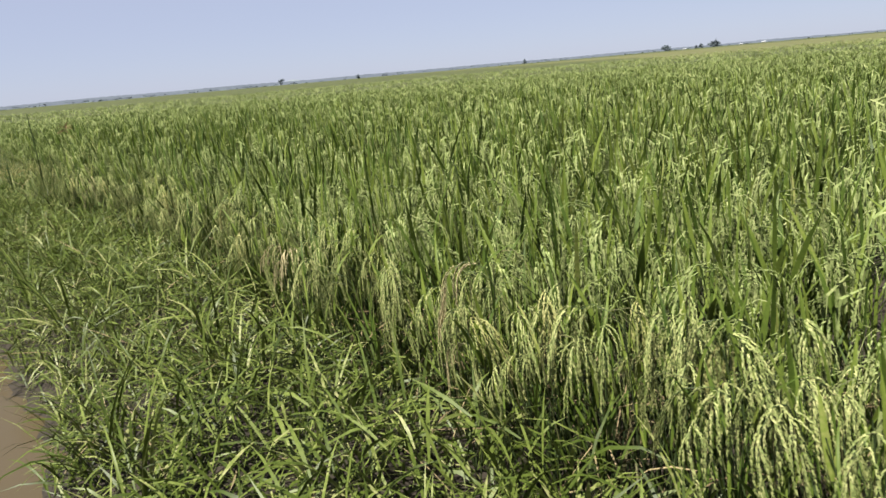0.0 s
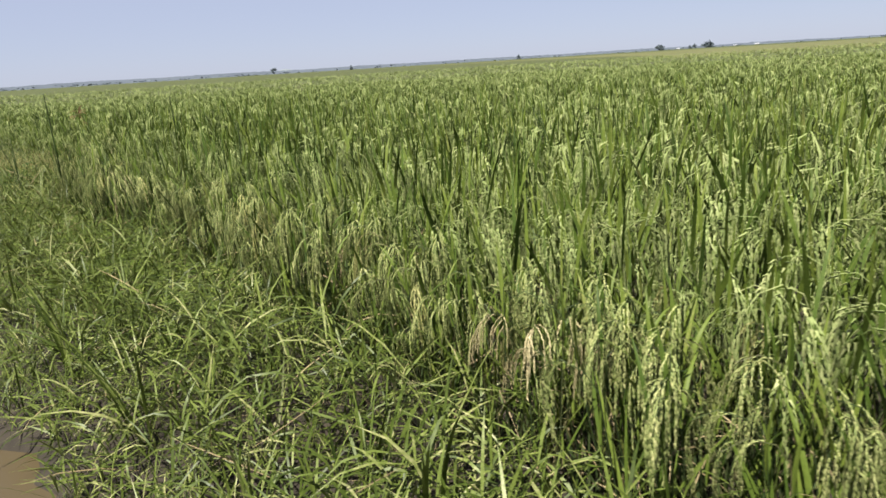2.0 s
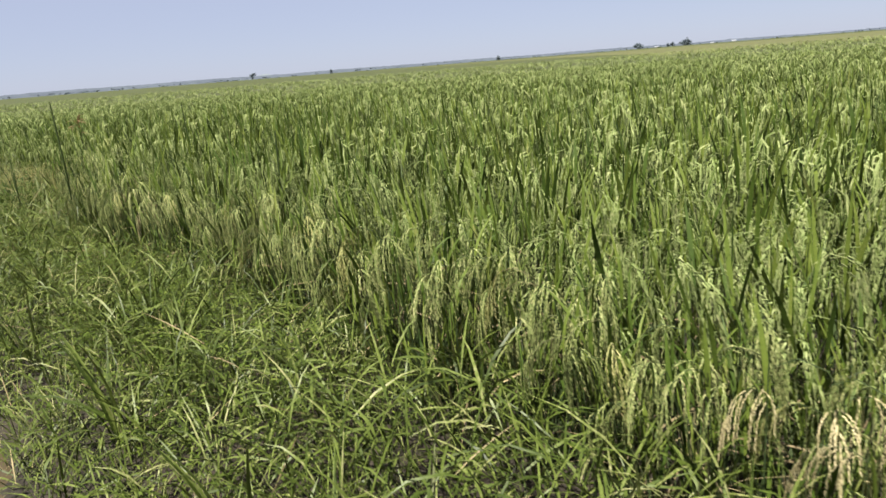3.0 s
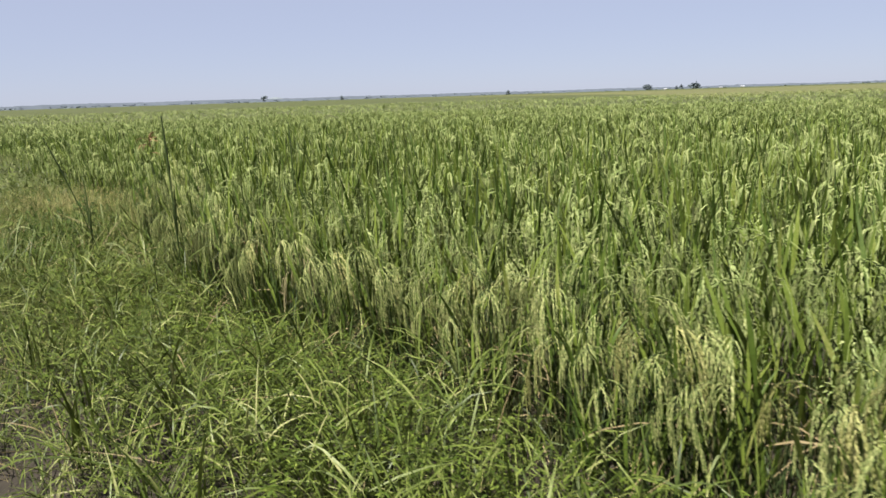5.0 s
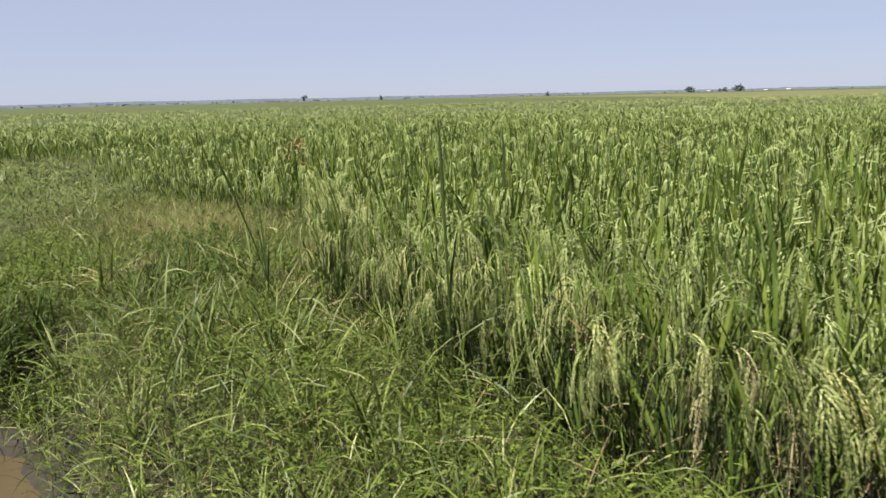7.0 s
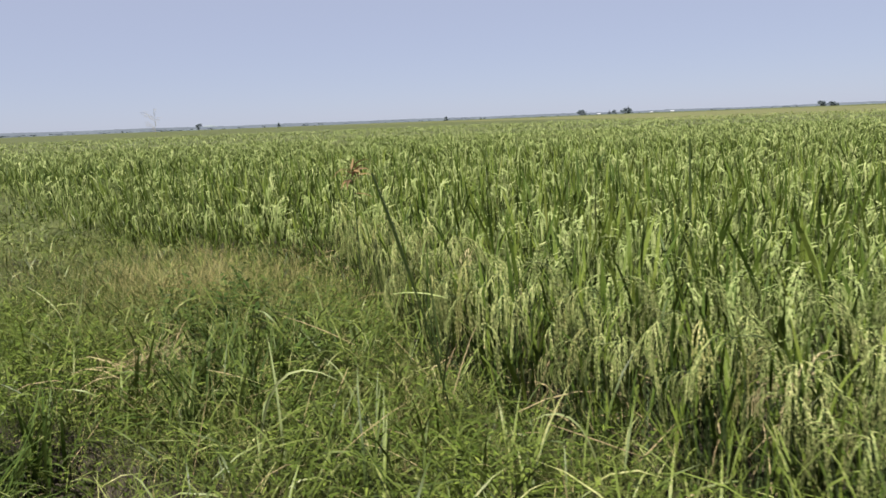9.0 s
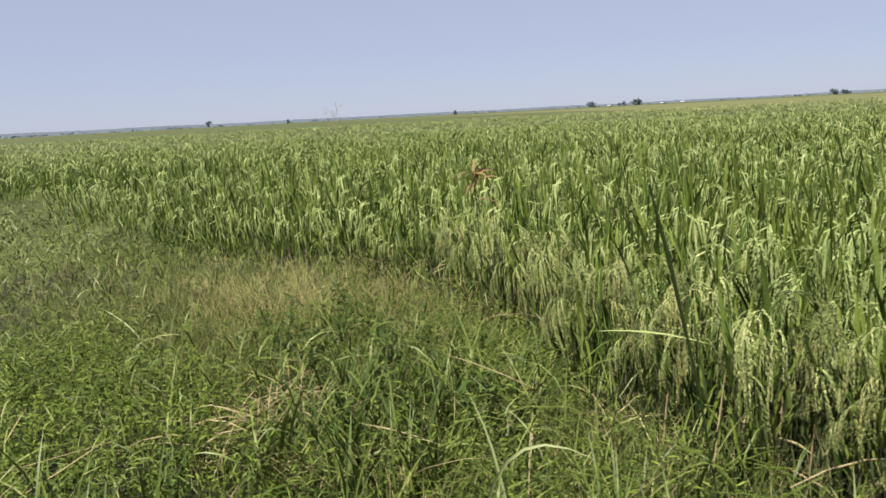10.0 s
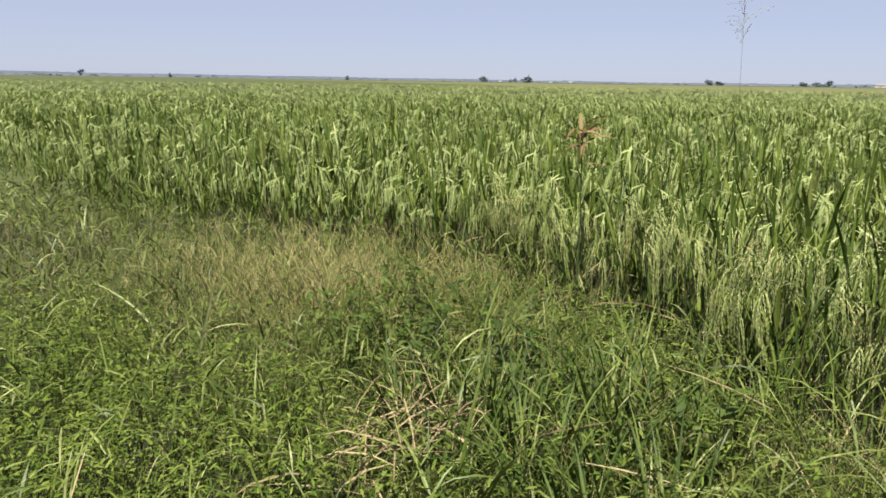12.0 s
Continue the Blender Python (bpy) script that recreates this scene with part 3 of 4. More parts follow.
# low broad-leaved weeds at the foot of the rice
heap = Heap()
u, v, p, d = bank_points(130000, 5, 20, -4, 3.2, 4.5, 0.3)
foot = np.exp(-((v - edge(u) + 0.3) / 0.5) ** 2) * np.clip((u - 5.2) / 1.5, 0, 1)
herb = np.maximum(np.maximum(0.5 * foot, herb_beds(u, v)), 0.15 * np.clip((u - 8) / 2, 0, 1) * np.clip(15.5 - u, 0, 1))
keep = rw.random(len(u)) < herb * (0.35 + 0.65 * clumps(v * 1.1 + 3, u))
u, v, p, d = u[keep], v[keep], p[keep], d[keep]
n = len(u)
stem_h = rw.uniform(0.14, 0.42, n)
heap.add(*blades(p, rw.uniform(0, 6.3, n), stem_h, 0.003, rw.uniform(1.0, 1.55, n), 0.2, 2, 0, 0, 9), 0)
for t in (0.4, 0.6, 0.75, 0.9, 1.0, 1.0):
    q = p + np.c_[rw.normal(0, 0.02, (n, 2)), stem_h * t * 0.95]
    heap.add(*blades(q, rw.uniform(0, 6.3, n), rw.uniform(0.018, 0.042, n), rw.uniform(0.007, 0.013, n), rw.uniform(-0.1, 0.7, n), rw.uniform(0.2, 0.9, n), 2, 0, rw.uniform(-0.4, 0.4, n), 2.2), 0)
v_, f_, m_ = heap.done()
tagged(new("broad_leaf_weeds", mesh_of("broad_leaf_weeds", v_, f_, [HERB])), "low bright green broad-leaved weeds under the rice", "weeds", kind="stuff")

# dry litter: pale straws lying about
heap = Heap()
u, v, p, d = bank_points(1900, -1, 14, -3, 4, 4.0, 0.4)
n = len(u)
p[:, 2] += rw.uniform(0.1, 0.42, n) * lush(u, v)
heap.add(*blades(p, rw.uniform(0, 6.3, n), rw.uniform(0.15, 0.45, n), rw.uniform(0.003, 0.006, n), rw.uniform(-0.2, 0.9, n), rw.uniform(-0.2, 0.9, n), 3, 0, rw.uniform(-1, 1, n)), 0)
v_, f_, m_ = heap.done()
tagged(new("dry_straws", mesh_of("dry_straws", v_, f_, [STRAW])), "dry pale straws caught in the bank grass", "straw", kind="stuff")

# the crowded sheaths and lower leaves at the foot of the first rows, added dark and dense to deepen the shade
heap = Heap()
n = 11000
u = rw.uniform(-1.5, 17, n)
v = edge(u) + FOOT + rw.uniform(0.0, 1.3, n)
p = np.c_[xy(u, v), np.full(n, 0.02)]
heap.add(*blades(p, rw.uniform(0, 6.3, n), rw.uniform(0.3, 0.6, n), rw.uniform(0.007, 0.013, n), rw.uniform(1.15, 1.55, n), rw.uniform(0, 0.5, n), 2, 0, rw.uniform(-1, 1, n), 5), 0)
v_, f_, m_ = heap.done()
tagged(new("rice_undergrowth", mesh_of("rice_undergrowth", v_, f_, [STEM])), "crowded dark sheaths, added to deepen the shade at the foot of the rice", "rice field", kind="stuff")

# dead rice leaves hanging low between the stems
heap = Heap()
n = 2200
u = rw.uniform(-1, 17, n)
v = edge(u) + FOOT + rw.uniform(0.0, 0.9, n)
p = np.c_[xy(u, v), rw.uniform(0.12, 0.5, n)]
heap.add(*blades(p, rw.uniform(0, 6.3, n), rw.uniform(0.2, 0.4, n), rw.uniform(0.005, 0.009, n), rw.uniform(-0.6, 0.9, n), rw.uniform(0.3, 1.3, n), 3, 0, rw.uniform(-1, 1, n)), 0)
v_, f_, m_ = heap.done()
tagged(new("dead_rice_leaves", mesh_of("dead_rice_leaves", v_, f_, [STRAW])), "withered brown leaves low among the rice stems", "straw", kind="stuff")

# tufts of broad grass that stand out, blade by blade
blade_mesh = []
for i in range(10):
    v_, f_ = blades([(0, 0, 0)], 0, rw.uniform(0.28, 0.5), rw.uniform(0.007, 0.012), rw.uniform(0.8, 1.45), rw.uniform(0.5, 1.7), 5, 0.3, rw.uniform(-0.4, 0.4))
    blade_mesh.append(mesh_of("blade", v_, f_, [GRASS]))


def grass_tuft(count):
    root = tagged(new("grass_tuft"), "tuft of broad green grass blades on the bank", "grass", "grass tufts on the bank")
    for _ in range(count):
        part("blade", blade_mesh[rw.integers(10)], root, pose(*rw.uniform(-0.05, 0.05, 2), rw.uniform(0, 0.12), 0, 0, rw.uniform(0, 360)))
    return root


tufts = [grass_tuft(int(c)) for c in (10, 13, 16, 12)]
spots = [(uu, vv) for uu, vv in zip(rw.uniform(1.0, 12.5, 200), rw.uniform(0.1, 1.5, 200)) if shore(uu) + 0.15 < vv < edge(uu) - 0.1][:70]
spots += [(uu, vv) for uu, vv in zip(rw.uniform(11.3, 14.2, 120), rw.uniform(0.5, 1.9, 120)) if vv < edge(uu) - 0.15][:22]
spots += [(3.35, 1.05), (3.6, 1.15), (3.9, 1.1), (4.3, 1.2), (2.2, 1.0), (1.7, 0.95), (12.1, 1.25), (12.25, 1.2)]
for i, (uu, vv) in enumerate(spots):
    m = Matrix.Translation((*xy(uu, vv), float(ground_z(uu, vv)) + 0.0)) @ Matrix.Rotation(rw.uniform(0, 6.3), 4, "Z") @ Matrix.Scale(rw.uniform(0.8, 1.2), 4)
    if i < 4:
        tufts[i].matrix_basis = m
    else:
        copy_thing(tufts[i % 4], m)


# ---- single plants that stand out ----
def reed_stalk(x, y, top, lean_x, lean_y=0.0, thick=0.008):
    """A dark upright shoot above the rice with narrow leaves at its foot."""
    root = tagged(new("reed_stalk"), "tall dark green shoot standing above the rice", "reed", "tall shoots in the rice")
    root.matrix_basis = pose(x, y, 0.04)
    path = [(lean_x * (t ** 1.5), lean_y * (t ** 1.5), top * t) for t in (0, 0.3, 0.6, 0.85, 1)]
    part("stalk", mesh_of("stalk", *tube(path, (0.003, 0.003, thick * 0.55, thick, thick * 0.5), 5), [DARK_GREEN]), root)
    for i in range(3):
        v_, f_ = blades([(lean_x * 0.3, lean_y * 0.3, top * (0.38 + 0.06 * i))], rw.uniform(0, 6.3), rw.uniform(0.3, 0.4), 0.011, 1.4, rw.uniform(0.05, 0.3), 4, 0.3)
        part("leaf", mesh_of("reed_leaf", v_, f_, [DARK_GREEN]), root)
    return root


DARK_GREEN = plant_material("dark_shoot", [(0.1, (0.016, 0.028, 0.008)), (0.9, (0.036, 0.052, 0.014))], 0.5, 0.1)
reed_stalk(-5.09, 8.12, 1.47, -0.04)
reed_stalk(-6.12, 9.26, 1.33, -0.29, -0.19, 0.0065)
reed_stalk(-4.88, 10.31, 1.35, -0.03)
reed_stalk(-3.3, 7.68, 1.15, 0.03)

def seed_grass(x, y, top):
    """A tall thin grass whose open seed head stands over everything else."""
    root = tagged(new("seed_grass"), "tall thin grass stalk with an open wispy seed head", "grass", "tall seeding grasses")
    root.matrix_basis = pose(x, y, 0.08)
    part("stalk", mesh_of("seed_stalk", *tube([(0, 0, 0), (0.02, 0, top * 0.5), (0.0, 0.02, top)], (0.0012, 0.0004, 0.0002), 4), [WIRY]), root)
    for i in range(10):
        a, z0 = rw.uniform(0, 6.3), top - 0.09 + 0.007 * i
        end = np.array((math.cos(a) * 0.035, math.sin(a) * 0.035, z0 + 0.02))
        h = Heap()
        h.add(*tube([(0, 0.015, z0), tuple(end * (0.5, 0.5, 1)), tuple(end)], (0.0004, 0.0003, 0.0003), 3))
        k = 5
        q = np.linspace((0, 0.015, z0), end, k + 1)[1:]
        h.add(*grains(q, rw.normal(0, 1, (k, 3)), 0.004, 0.0014))
        v_, f_, m_ = h.done()
        part("branch", mesh_of("seed_branch", v_, f_, [SEED]), root)
    return root


seed_grass(-7.17, 9.33, 1.53)

# a long pale blade lying on the ears at the bank's edge
v_, f_ = blades([(0, 0, 0)], 0, 0.46, 0.009, 0.25, 0.25, 6, 0.3, 0.3, 6)
fallen = new("fallen_leaf", mesh_of("fallen_leaf", v_, f_, [GRAIN]))
fallen.matrix_basis = pose(-6.39, 9.71, 0.82, 0, 0, -60)
tagged(fallen, "long pale fallen leaf lying across the rice ears", "leaf")


PALE = plant_material("pale_grass_blade", [(0.1, (0.105, 0.13, 0.05)), (0.9, (0.21, 0.225, 0.11))], 0.6, 0.12, 2.0, 0.12)


def long_blade(low, tip, width):
    """A long pale grass blade that rises from the ground through low and hangs out to tip."""
    low, tip = np.array(low), np.array(tip)
    away = (low - tip)[:2]
    foot = np.array((*(low[:2] + away / (np.linalg.norm(away) + 1e-6) * 0.08), 0.0))
    foot[2] = ground_z(*uv(foot[0], foot[1]))
    mid = 2 * low - (foot + tip) / 2
    t = np.linspace(0, 1, 10)[:, None]
    path = (1 - t) ** 2 * foot + 2 * t * (1 - t) * mid + t ** 2 * tip
    along = np.gradient(path, axis=0)
    side = np.cross(along, (0.5, -0.6, 0.6))
    side /= np.linalg.norm(side, axis=1)[:, None]
    keel = np.cross(along, side)
    keel /= np.linalg.norm(keel, axis=1)[:, None]
    w = width / 2 * np.clip(1.15 - t ** 4 * 1.1, 0.05, 1)
    v_ = np.stack([path - side * w, path + keel * w * 0.3, path + side * w], 1).reshape(-1, 3) - foot
    f_ = np.array([q for i in range(9) for j in (0, 1) for a in (3 * i + j,) for q in ((a, a + 1, a + 4), (a, a + 4, a + 3))])
    ob = new("pale_grass", mesh_of("pale_grass", v_, f_, [PALE]))
    ob.matrix_basis = Matrix.Translation(foot)
    return tagged(ob, "long pale grass blade hanging over the weeds of the bank", "grass", "long pale grass blades")


for low, tip, width in (
    ((-6.78, 9.15, 0.56), (-6.86, 9.43, 0.76), 0.009), ((-6.79, 9.12, 0.64), (-6.55, 9.06, 0.68), 0.009), ((-8.32, 11.13, 0.46), (-8.27, 11.15, 0.66), 0.010),
    ((-8.6, 11.47, 0.4), (-8.87, 11.64, 0.55), 0.012), ((-6.6, 9.79, 0.4), (-6.71, 9.9, 0.5), 0.010), ((-5.78, 7.87, 0.35), (-5.86, 7.86, 0.5), 0.009),
    ((-4.9, 7.37, 0.4), (-4.92, 7.3, 0.6), 0.011), ((-5.23, 7.43, 0.4), (-5.14, 7.3, 0.6), 0.010), ((-5.78, 8.83, 0.55), (-5.95, 8.83, 0.6), 0.009),
    ((-2.06, 4.07, 0.3), (-2.02, 4.12, 0.6), 0.011), ((-2.9, 4.65, 0.3), (-3.03, 4.79, 0.45), 0.009),
):
    long_blade(low, tip, width)


def dead_weed(x, y, z, size, label):
    """A withered rusty shoot with curled leaves among the ears."""
    root = tagged(new("withered_weed"), label, "weed", "withered shoots in the rice")
    root.matrix_basis = pose(x, y, 0.04)
    part("stalk", mesh_of("dead_stalk", *tube([(0, 0, 0), (0.02, 0.01, z * 0.6), (0.0, 0, z)], (0.005, 0.004, 0.002), 4), [STEM]), root)
    for i in range(14):
        v_, f_ = blades([(0, 0, z * rw.uniform(0.86, 1.0))], rw.uniform(0, 6.3), rw.uniform(0.08, 0.16) * size, 0.014 * size, rw.uniform(0.2, 1.2), rw.uniform(0.8, 2.2), 4, 0.4, rw.uniform(-1, 1))
        part("leaf", mesh_of("dead_leaf", v_, f_, [RUST]), root)
    return root


dead_weed(-6.66, 11.45, 1.2, 1.25, "withered rust-brown shoot standing among the rice ears")
dead_weed(-4.6, 7.90, 0.74, 0.7, "withered brown lodged shoot at the edge of the rice")
dead_weed(-7.35, 10.23, 0.3, 1.0, "withered brown weed low in the bank grass")


def straw_heap(x, y, z):
    """Dry matted stalks that have sunk on the bank."""
    root = tagged(new("dead_grass_clump"), "clump of dry matted straw-coloured grass on the bank", "dead grass")
    root.matrix_basis = pose(x, y, z)
    for i in range(70):
        v_, f_ = blades([(*rw.normal(0, 0.07, 2), rw.uniform(0, 0.16))], rw.normal(0.7, 0.8) + (3.14 if i % 2 else 0), rw.uniform(0.18, 0.36), 0.006, rw.uniform(0.1, 0.8), rw.uniform(0.4, 1.4), 3, 0, rw.uniform(-1, 1))
        part("stalk", mesh_of("dry_stalk", v_, f_, [STRAW]), root)
    return root


straw_heap(-7.54, 10.32, 0.3)
straw_heap(-7.70, 10.16, 0.28)

# dark leafy weeds and clumps of broad grass where the bank widens
DARK_LEAF = plant_material("dark_weed_leaf", [(0.05, (0.014, 0.028, 0.005)), (0.5, (0.036, 0.06, 0.01)), (0.95, (0.085, 0.115, 0.028))], 0.55, 0.25, 2.5, 0.12)
weed_leaf = [mesh_of("leaf", *blades([(0, 0, 0)], 0, rw.uniform(0.05, 0.09), rw.uniform(0.02, 0.032), rw.uniform(0.0, 0.6), rw.uniform(0.3, 1.0), 4, 0.25, 0, 2.2), [DARK_LEAF]) for _ in range(6)]
broad_blade = [mesh_of("blade", *blades([(0, 0, 0)], 0, rw.uniform(0.38, 0.58), rw.uniform(0.012, 0.018), rw.uniform(0.9, 1.45), rw.uniform(0.4, 1.5), 6, 0.3, rw.uniform(-0.4, 0.4)), [DARK_LEAF]) for _ in range(6)]


def leafy_weed(uu, vv):
    root = tagged(new("leafy_weed"), "dark green bushy weed with small pointed leaves", "weed", "leafy weeds on the bank")
    root.matrix_basis = pose(*xy(uu, vv), float(ground_z(uu, vv)), 0, 0, rw.uniform(0, 360))
    for i in range(5):
        a, top = rw.uniform(0, 6.3), rw.uniform(0.32, 0.5)
        tip = np.array((math.cos(a) * 0.13, math.sin(a) * 0.13, top))
        stalk = part("stem", mesh_of("weed_stem", *tube([(0, 0, 0), tuple(tip * (0.4, 0.4, 0.6)), tuple(tip)], (0.003, 0.0025, 0.0015), 4), [DARK_LEAF]), root)
        for t in np.linspace(0.35, 1.0, 9):
            part("leaf", weed_leaf[rw.integers(6)], stalk, pose(*(tip * (t ** 1.3, t ** 1.3, t)), 0, rw.uniform(-25, 10), rw.uniform(0, 360)))


def grass_clump(uu, vv):
    root = tagged(new("grass_clump"), "dense clump of long dark green grass blades", "grass", "clumps of broad grass")
    root.matrix_basis = pose(*xy(uu, vv), float(ground_z(uu, vv)), 0, 0, rw.uniform(0, 360))
    for _ in range(26):
        part("blade", broad_blade[rw.integers(6)], root, pose(*rw.normal(0, 0.05, 2), 0, 0, 0, rw.uniform(0, 360)))


for uu, vv in ((14.75, 1.65), (14.5, 1.5), (14.95, 1.45), (14.35, 1.75), (14.15, 1.2), (15.0, 1.8), (13.0, 1.35), (14.6, 1.3), (14.3, 1.5), (14.05, 1.65), (13.85, 1.45), (14.7, 1.85), (14.45, 1.1), (13.95, 1.85)):
    leafy_weed(uu, vv)
# the last seven clumps are added sunward of the hollow to shade it
for uu, vv in ((13.55, 1.15), (13.4, 1.4), (13.7, 1.35), (13.25, 1.2), (13.6, 1.6), (13.9, 0.95), (13.1, 1.55), (13.35, 0.95), (13.25, 0.8), (13.5, 0.9), (13.15, 1.05), (13.45, 1.25), (13.3, 1.7), (13.75, 1.15), (12.9, 0.95), (13.05, 0.75), (12.35, -0.2), (12.55, -0.25), (12.75, -0.2), (12.95, -0.25), (13.15, -0.2), (13.3, -0.05), (13.35, 0.15)):
    grass_clump(uu, vv)

# rice plants with dried, brown ears
dry_ears = [mesh_of("panicle", *q[:2], [GRAIN_DRY, STEM], q[2], False) for q in POOL["panicle", 2]]
for uu, vv in ((3.98, 1.63), (4.18, 1.69), (2.2, 1.5), (9.4, 1.75), (10.9, 1.8), (13.4, 2.75)):
    x, y = xy(uu, vv)
    root = tagged(new("rice_plant"), "rice plant with dried brown ears among green ones", "rice plant", "rice plants along the bank")
    root.matrix_basis = pose(x, y, float(ground_z(uu, vv)), 0, 0, math.degrees(bank_way) + rw.normal(0, 30))
    for si, sm, kids in plant_plan(rw, 4, 2, 2):
        st = part("stem", meshes["stem"][si], root, sm)
        for kind, i, m in kids:
            if kind == "panicle":
                part("panicle", dry_ears[i], st, m, "dried brown ear of grain")
            else:
                part("leaf", meshes[kind][i], st, m)

# ---- the horizon ----
rh = np.random.default_rng(9)


def at_az(az, dist):
    return -4 + dist * math.sin(radians(az)), 5 + dist * math.cos(radians(az))


def crown_mesh(r, w, h, n, base):
    """Small leaf clumps spread unevenly over a few lobes."""
    lobes = np.c_[r.normal(0, w * 0.22, (7, 2)), r.uniform(base + 0.15 * h, base + h * 0.9, 7)]
    c = lobes[r.integers(0, 7, n)] + r.normal(0, 1, (n, 3)) * (w * 0.14, w * 0.14, h * 0.11)
    v, f = blades(c, r.uniform(0, 6.3, n), r.uniform(0.1, 0.2, n) * w, w * 0.13, r.uniform(-0.8, 1.2, n), r.uniform(0, 1, n), 2, 0, r.uniform(-1.5, 1.5, n), 2)
    return mesh_of("crown", v, f, [HAZED_LEAF])


def tree(az, dist, w, h, label="dark tree standing alone on the far plain"):
    x, y = at_az(az, dist)
    root = tagged(new("tree"), label, "tree", "trees on the horizon")
    root.matrix_basis = pose(x, y, 0)
    lean = rh.uniform(-0.05, 0.05) * h
    h2 = Heap()
    h2.add(*tube([(0, 0, 0), (lean, 0, h * 0.4), (lean, 0, h * 0.75)], (h * 0.03, h * 0.022, h * 0.01), 6))
    for i in range(4):
        a = rh.uniform(0, 6.3)
        h2.add(*tube([(lean, 0, h * (0.35 + 0.08 * i)), (lean + math.cos(a) * w * 0.15, math.sin(a) * w * 0.15, h * (0.5 + 0.1 * i)), (lean + math.cos(a) * w * 0.3, math.sin(a) * w * 0.3, h * (0.58 + 0.1 * i))], (h * 0.012, h * 0.008, h * 0.003), 5))
    v_, f_, _ = h2.done()
    part("trunk", mesh_of("trunk", v_, f_, [BARK]), root)
    part("crown", crown_mesh(rh, w, h * 0.95, 620, h * 0.02), root)
    return root


def house(az, dist, w, d, h, roof_mat, label):
    x, y = at_az(az, dist)
    root = tagged(new("house"), label, "house", "houses on the horizon")
    root.matrix_basis = pose(x, y, 0, 0, 0, -az)
    bm = bmesh.new()
    bmesh.ops.create_cube(bm, size=1, matrix=Matrix.LocRotScale((0, 0, h / 2), None, (w, d, h)))
    me = bpy.data.meshes.new("wall")
    bm.to_mesh(me)
    me.materials.append(WALLS)
    part("wall", me, root)
    o, e = 0.6, h * 0.55
    rv = [(-w / 2 - o, -d / 2 - o, h), (w / 2 + o, -d / 2 - o, h), (w / 2 + o, d / 2 + o, h), (-w / 2 - o, d / 2 + o, h), (-w / 2 - o, 0, h + e), (w / 2 + o, 0, h + e)]
    me = bpy.data.meshes.new("roof")
    me.from_pydata(rv, [], [(0, 1, 5, 4), (2, 3, 4, 5), (0, 4, 3), (1, 2, 5), (0, 3, 2, 1)])
    me.materials.append(roof_mat)
    part("roof", me, root)
    for i in (-1, 1):
        bm = bmesh.new()
        bmesh.ops.create_cube(bm, size=1, matrix=Matrix.LocRotScale((i * w * 0.25, -d / 2 - 0.03, h * 0.5), None, (w * 0.12, 0.1, h * 0.4)))
        me = bpy.data.meshes.new("window")
        bm.to_mesh(me)
        me.materials.append(DARK_ROOF)
        part("window", me, root)
    return root


for az, w, h in ((-15.31, 9, 12), (-9.62, 6, 10), (2.71, 7, 9), (12.81, 14, 11), (15.13, 7, 9), (14.80, 5, 7), (15.94, 20, 10), (16.17, 5, 15), (28.87, 14, 10), (29.50, 16, 9), (34.85, 12, 10), (35.68, 16, 9), (36.41, 12, 11)):
    tree(az, 1480, w * 0.95, h * 0.95)
house(19.18, 1400, 6, 5, 2.2, ROOF, "white-roofed low house on the far plain")
house(14.03, 1420, 5, 5, 2.0, ROOF, "small white-roofed house between far trees")
house(17.76, 1440, 5, 5, 1.8, ROOF, "small pale house on the far plain")
house(39.69, 1380, 30, 9, 4.5, DARK_ROOF, "long low grey shed on the far plain")

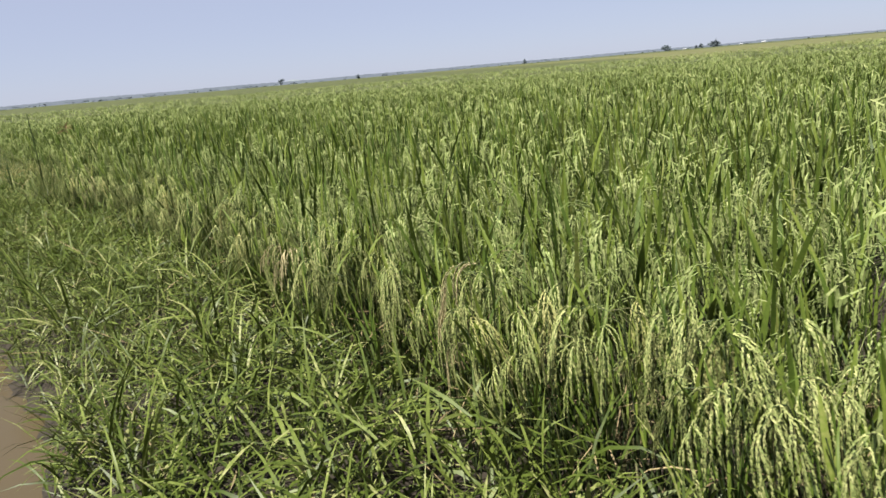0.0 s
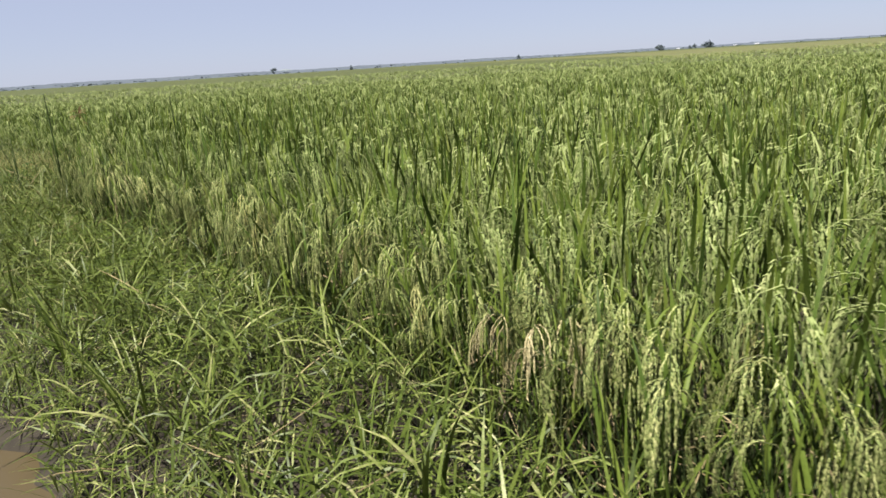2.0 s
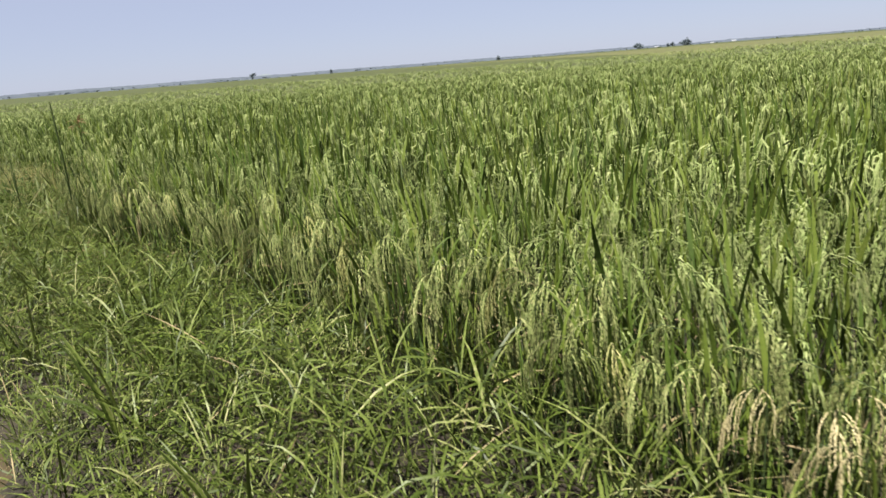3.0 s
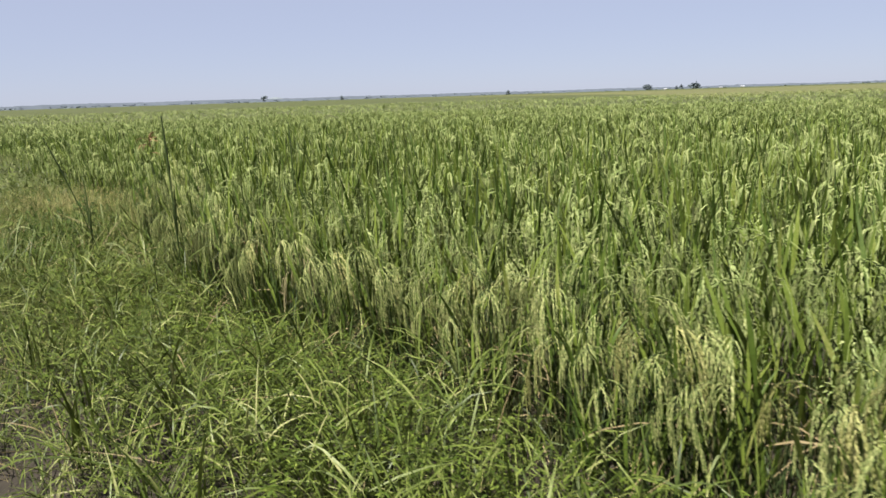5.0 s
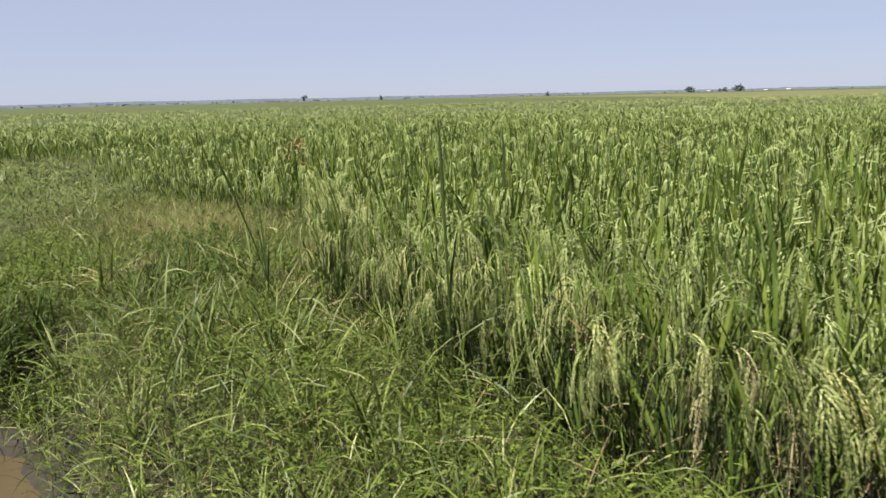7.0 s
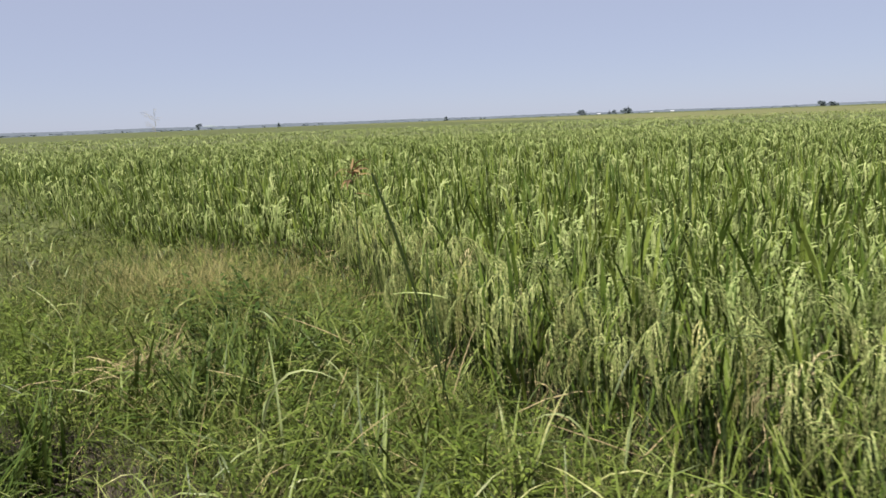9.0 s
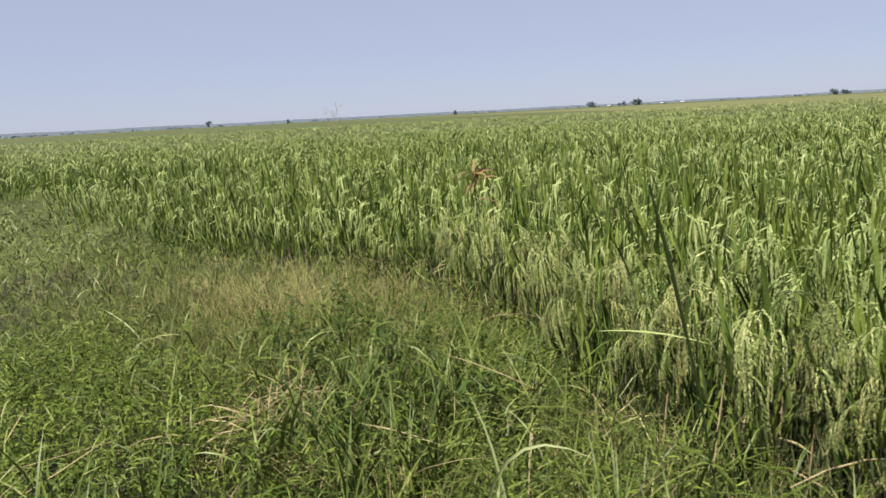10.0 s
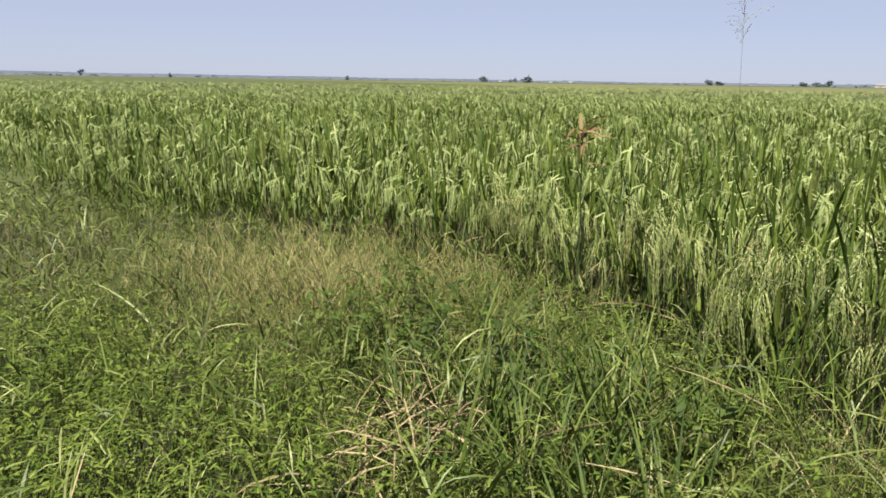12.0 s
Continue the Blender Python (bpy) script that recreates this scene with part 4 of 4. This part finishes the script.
# low belt of woods along the whole horizon
heap = Heap()
n = 700
az = np.radians(rh.uniform(-75, 80, n))
dd = rh.uniform(2000, 2600, n)
hh = 3.2 + 1.5 * np.sin(az * 9 + 1) + 1.5 * np.sin(az * 31) + rh.uniform(0, 3, n) + 3.5 * (az < 0.02)
hh = np.clip(hh, 0.5, 8)
for t in range(7):
    q = np.c_[-4 + dd * np.sin(az) + rh.normal(0, 6, n), 5 + dd * np.cos(az) + rh.normal(0, 6, n), rh.uniform(0, 0.75, n) * hh]
    heap.add(*blades(q, rh.uniform(0, 6.3, n), rh.uniform(5, 9, n), rh.uniform(2, 4, n), rh.uniform(-0.2, 0.4, n), 0.6, 2, 0, rh.uniform(-1.2, 1.2, n), 2), 0)
v_, f_, m_ = heap.done()
tagged(new("far_woods", mesh_of("far_woods", v_, f_, [HAZED_LEAF])), "thin belt of woods along the horizon, greyed by painted haze", "woods", kind="stuff")


def woods_ridge():
    """The closed mass of the far woods: a low uneven belt all along the horizon."""
    k = 700
    a = np.radians(np.linspace(-75, 80, k))
    crest = 6.6 + 0.9 * np.sin(a * 11) + 0.7 * np.sin(a * 37 + 1) + np.abs(rh.normal(0, 0.7, k)) + 3.6 / (1 + np.exp(a * 25))
    rows = [(2280, -1.0), (2290, 0.7), (2320, 1.0), (2400, -1.0)]
    v = np.concatenate([np.c_[-4 + d * np.sin(a), 5 + d * np.cos(a), crest * q if q > 0 else np.full(k, -1.0)] for d, q in rows])
    f = np.array([(i + j * k, i + 1 + j * k, i + 1 + (j + 1) * k, i + (j + 1) * k) for j in range(3) for i in range(k - 1)])
    return tagged(new("backdrop_woods", mesh_of("backdrop_woods", v, f, [HAZED_WOODS])), "hazy grey-blue belt of far woods closing the plain", "woods", kind="structure")


woods_ridge()


def far_hill(az0, az1, dist, h):
    a = np.linspace(az0, az1, 40)
    s = np.linspace(0, 1, 40)
    prof = h * np.sin(s * math.pi) ** 1.3 * (0.8 + 0.2 * np.sin(s * 17))
    front = np.array([(*at_az(q, dist), -1) for q in a])
    crest = np.array([(*at_az(q, dist + 150), z) for q, z in zip(a, prof)])
    back = np.array([(*at_az(q, dist + 300), -1) for q in a])
    v = np.concatenate([front, crest, back])
    f = np.array([(i + j, i + j + 1, i + j + 41, i + j + 40) for j in (0, 40) for i in range(39)])
    return tagged(new("backdrop_hill", mesh_of("backdrop_hill", v, f, [HAZED_HILL])), "low hazy grey hill beyond the plain", "hill", kind="structure")


far_hill(-16.8, -11.8, 4000, 24)
far_hill(-30.4, -19.0, 4000, 16)
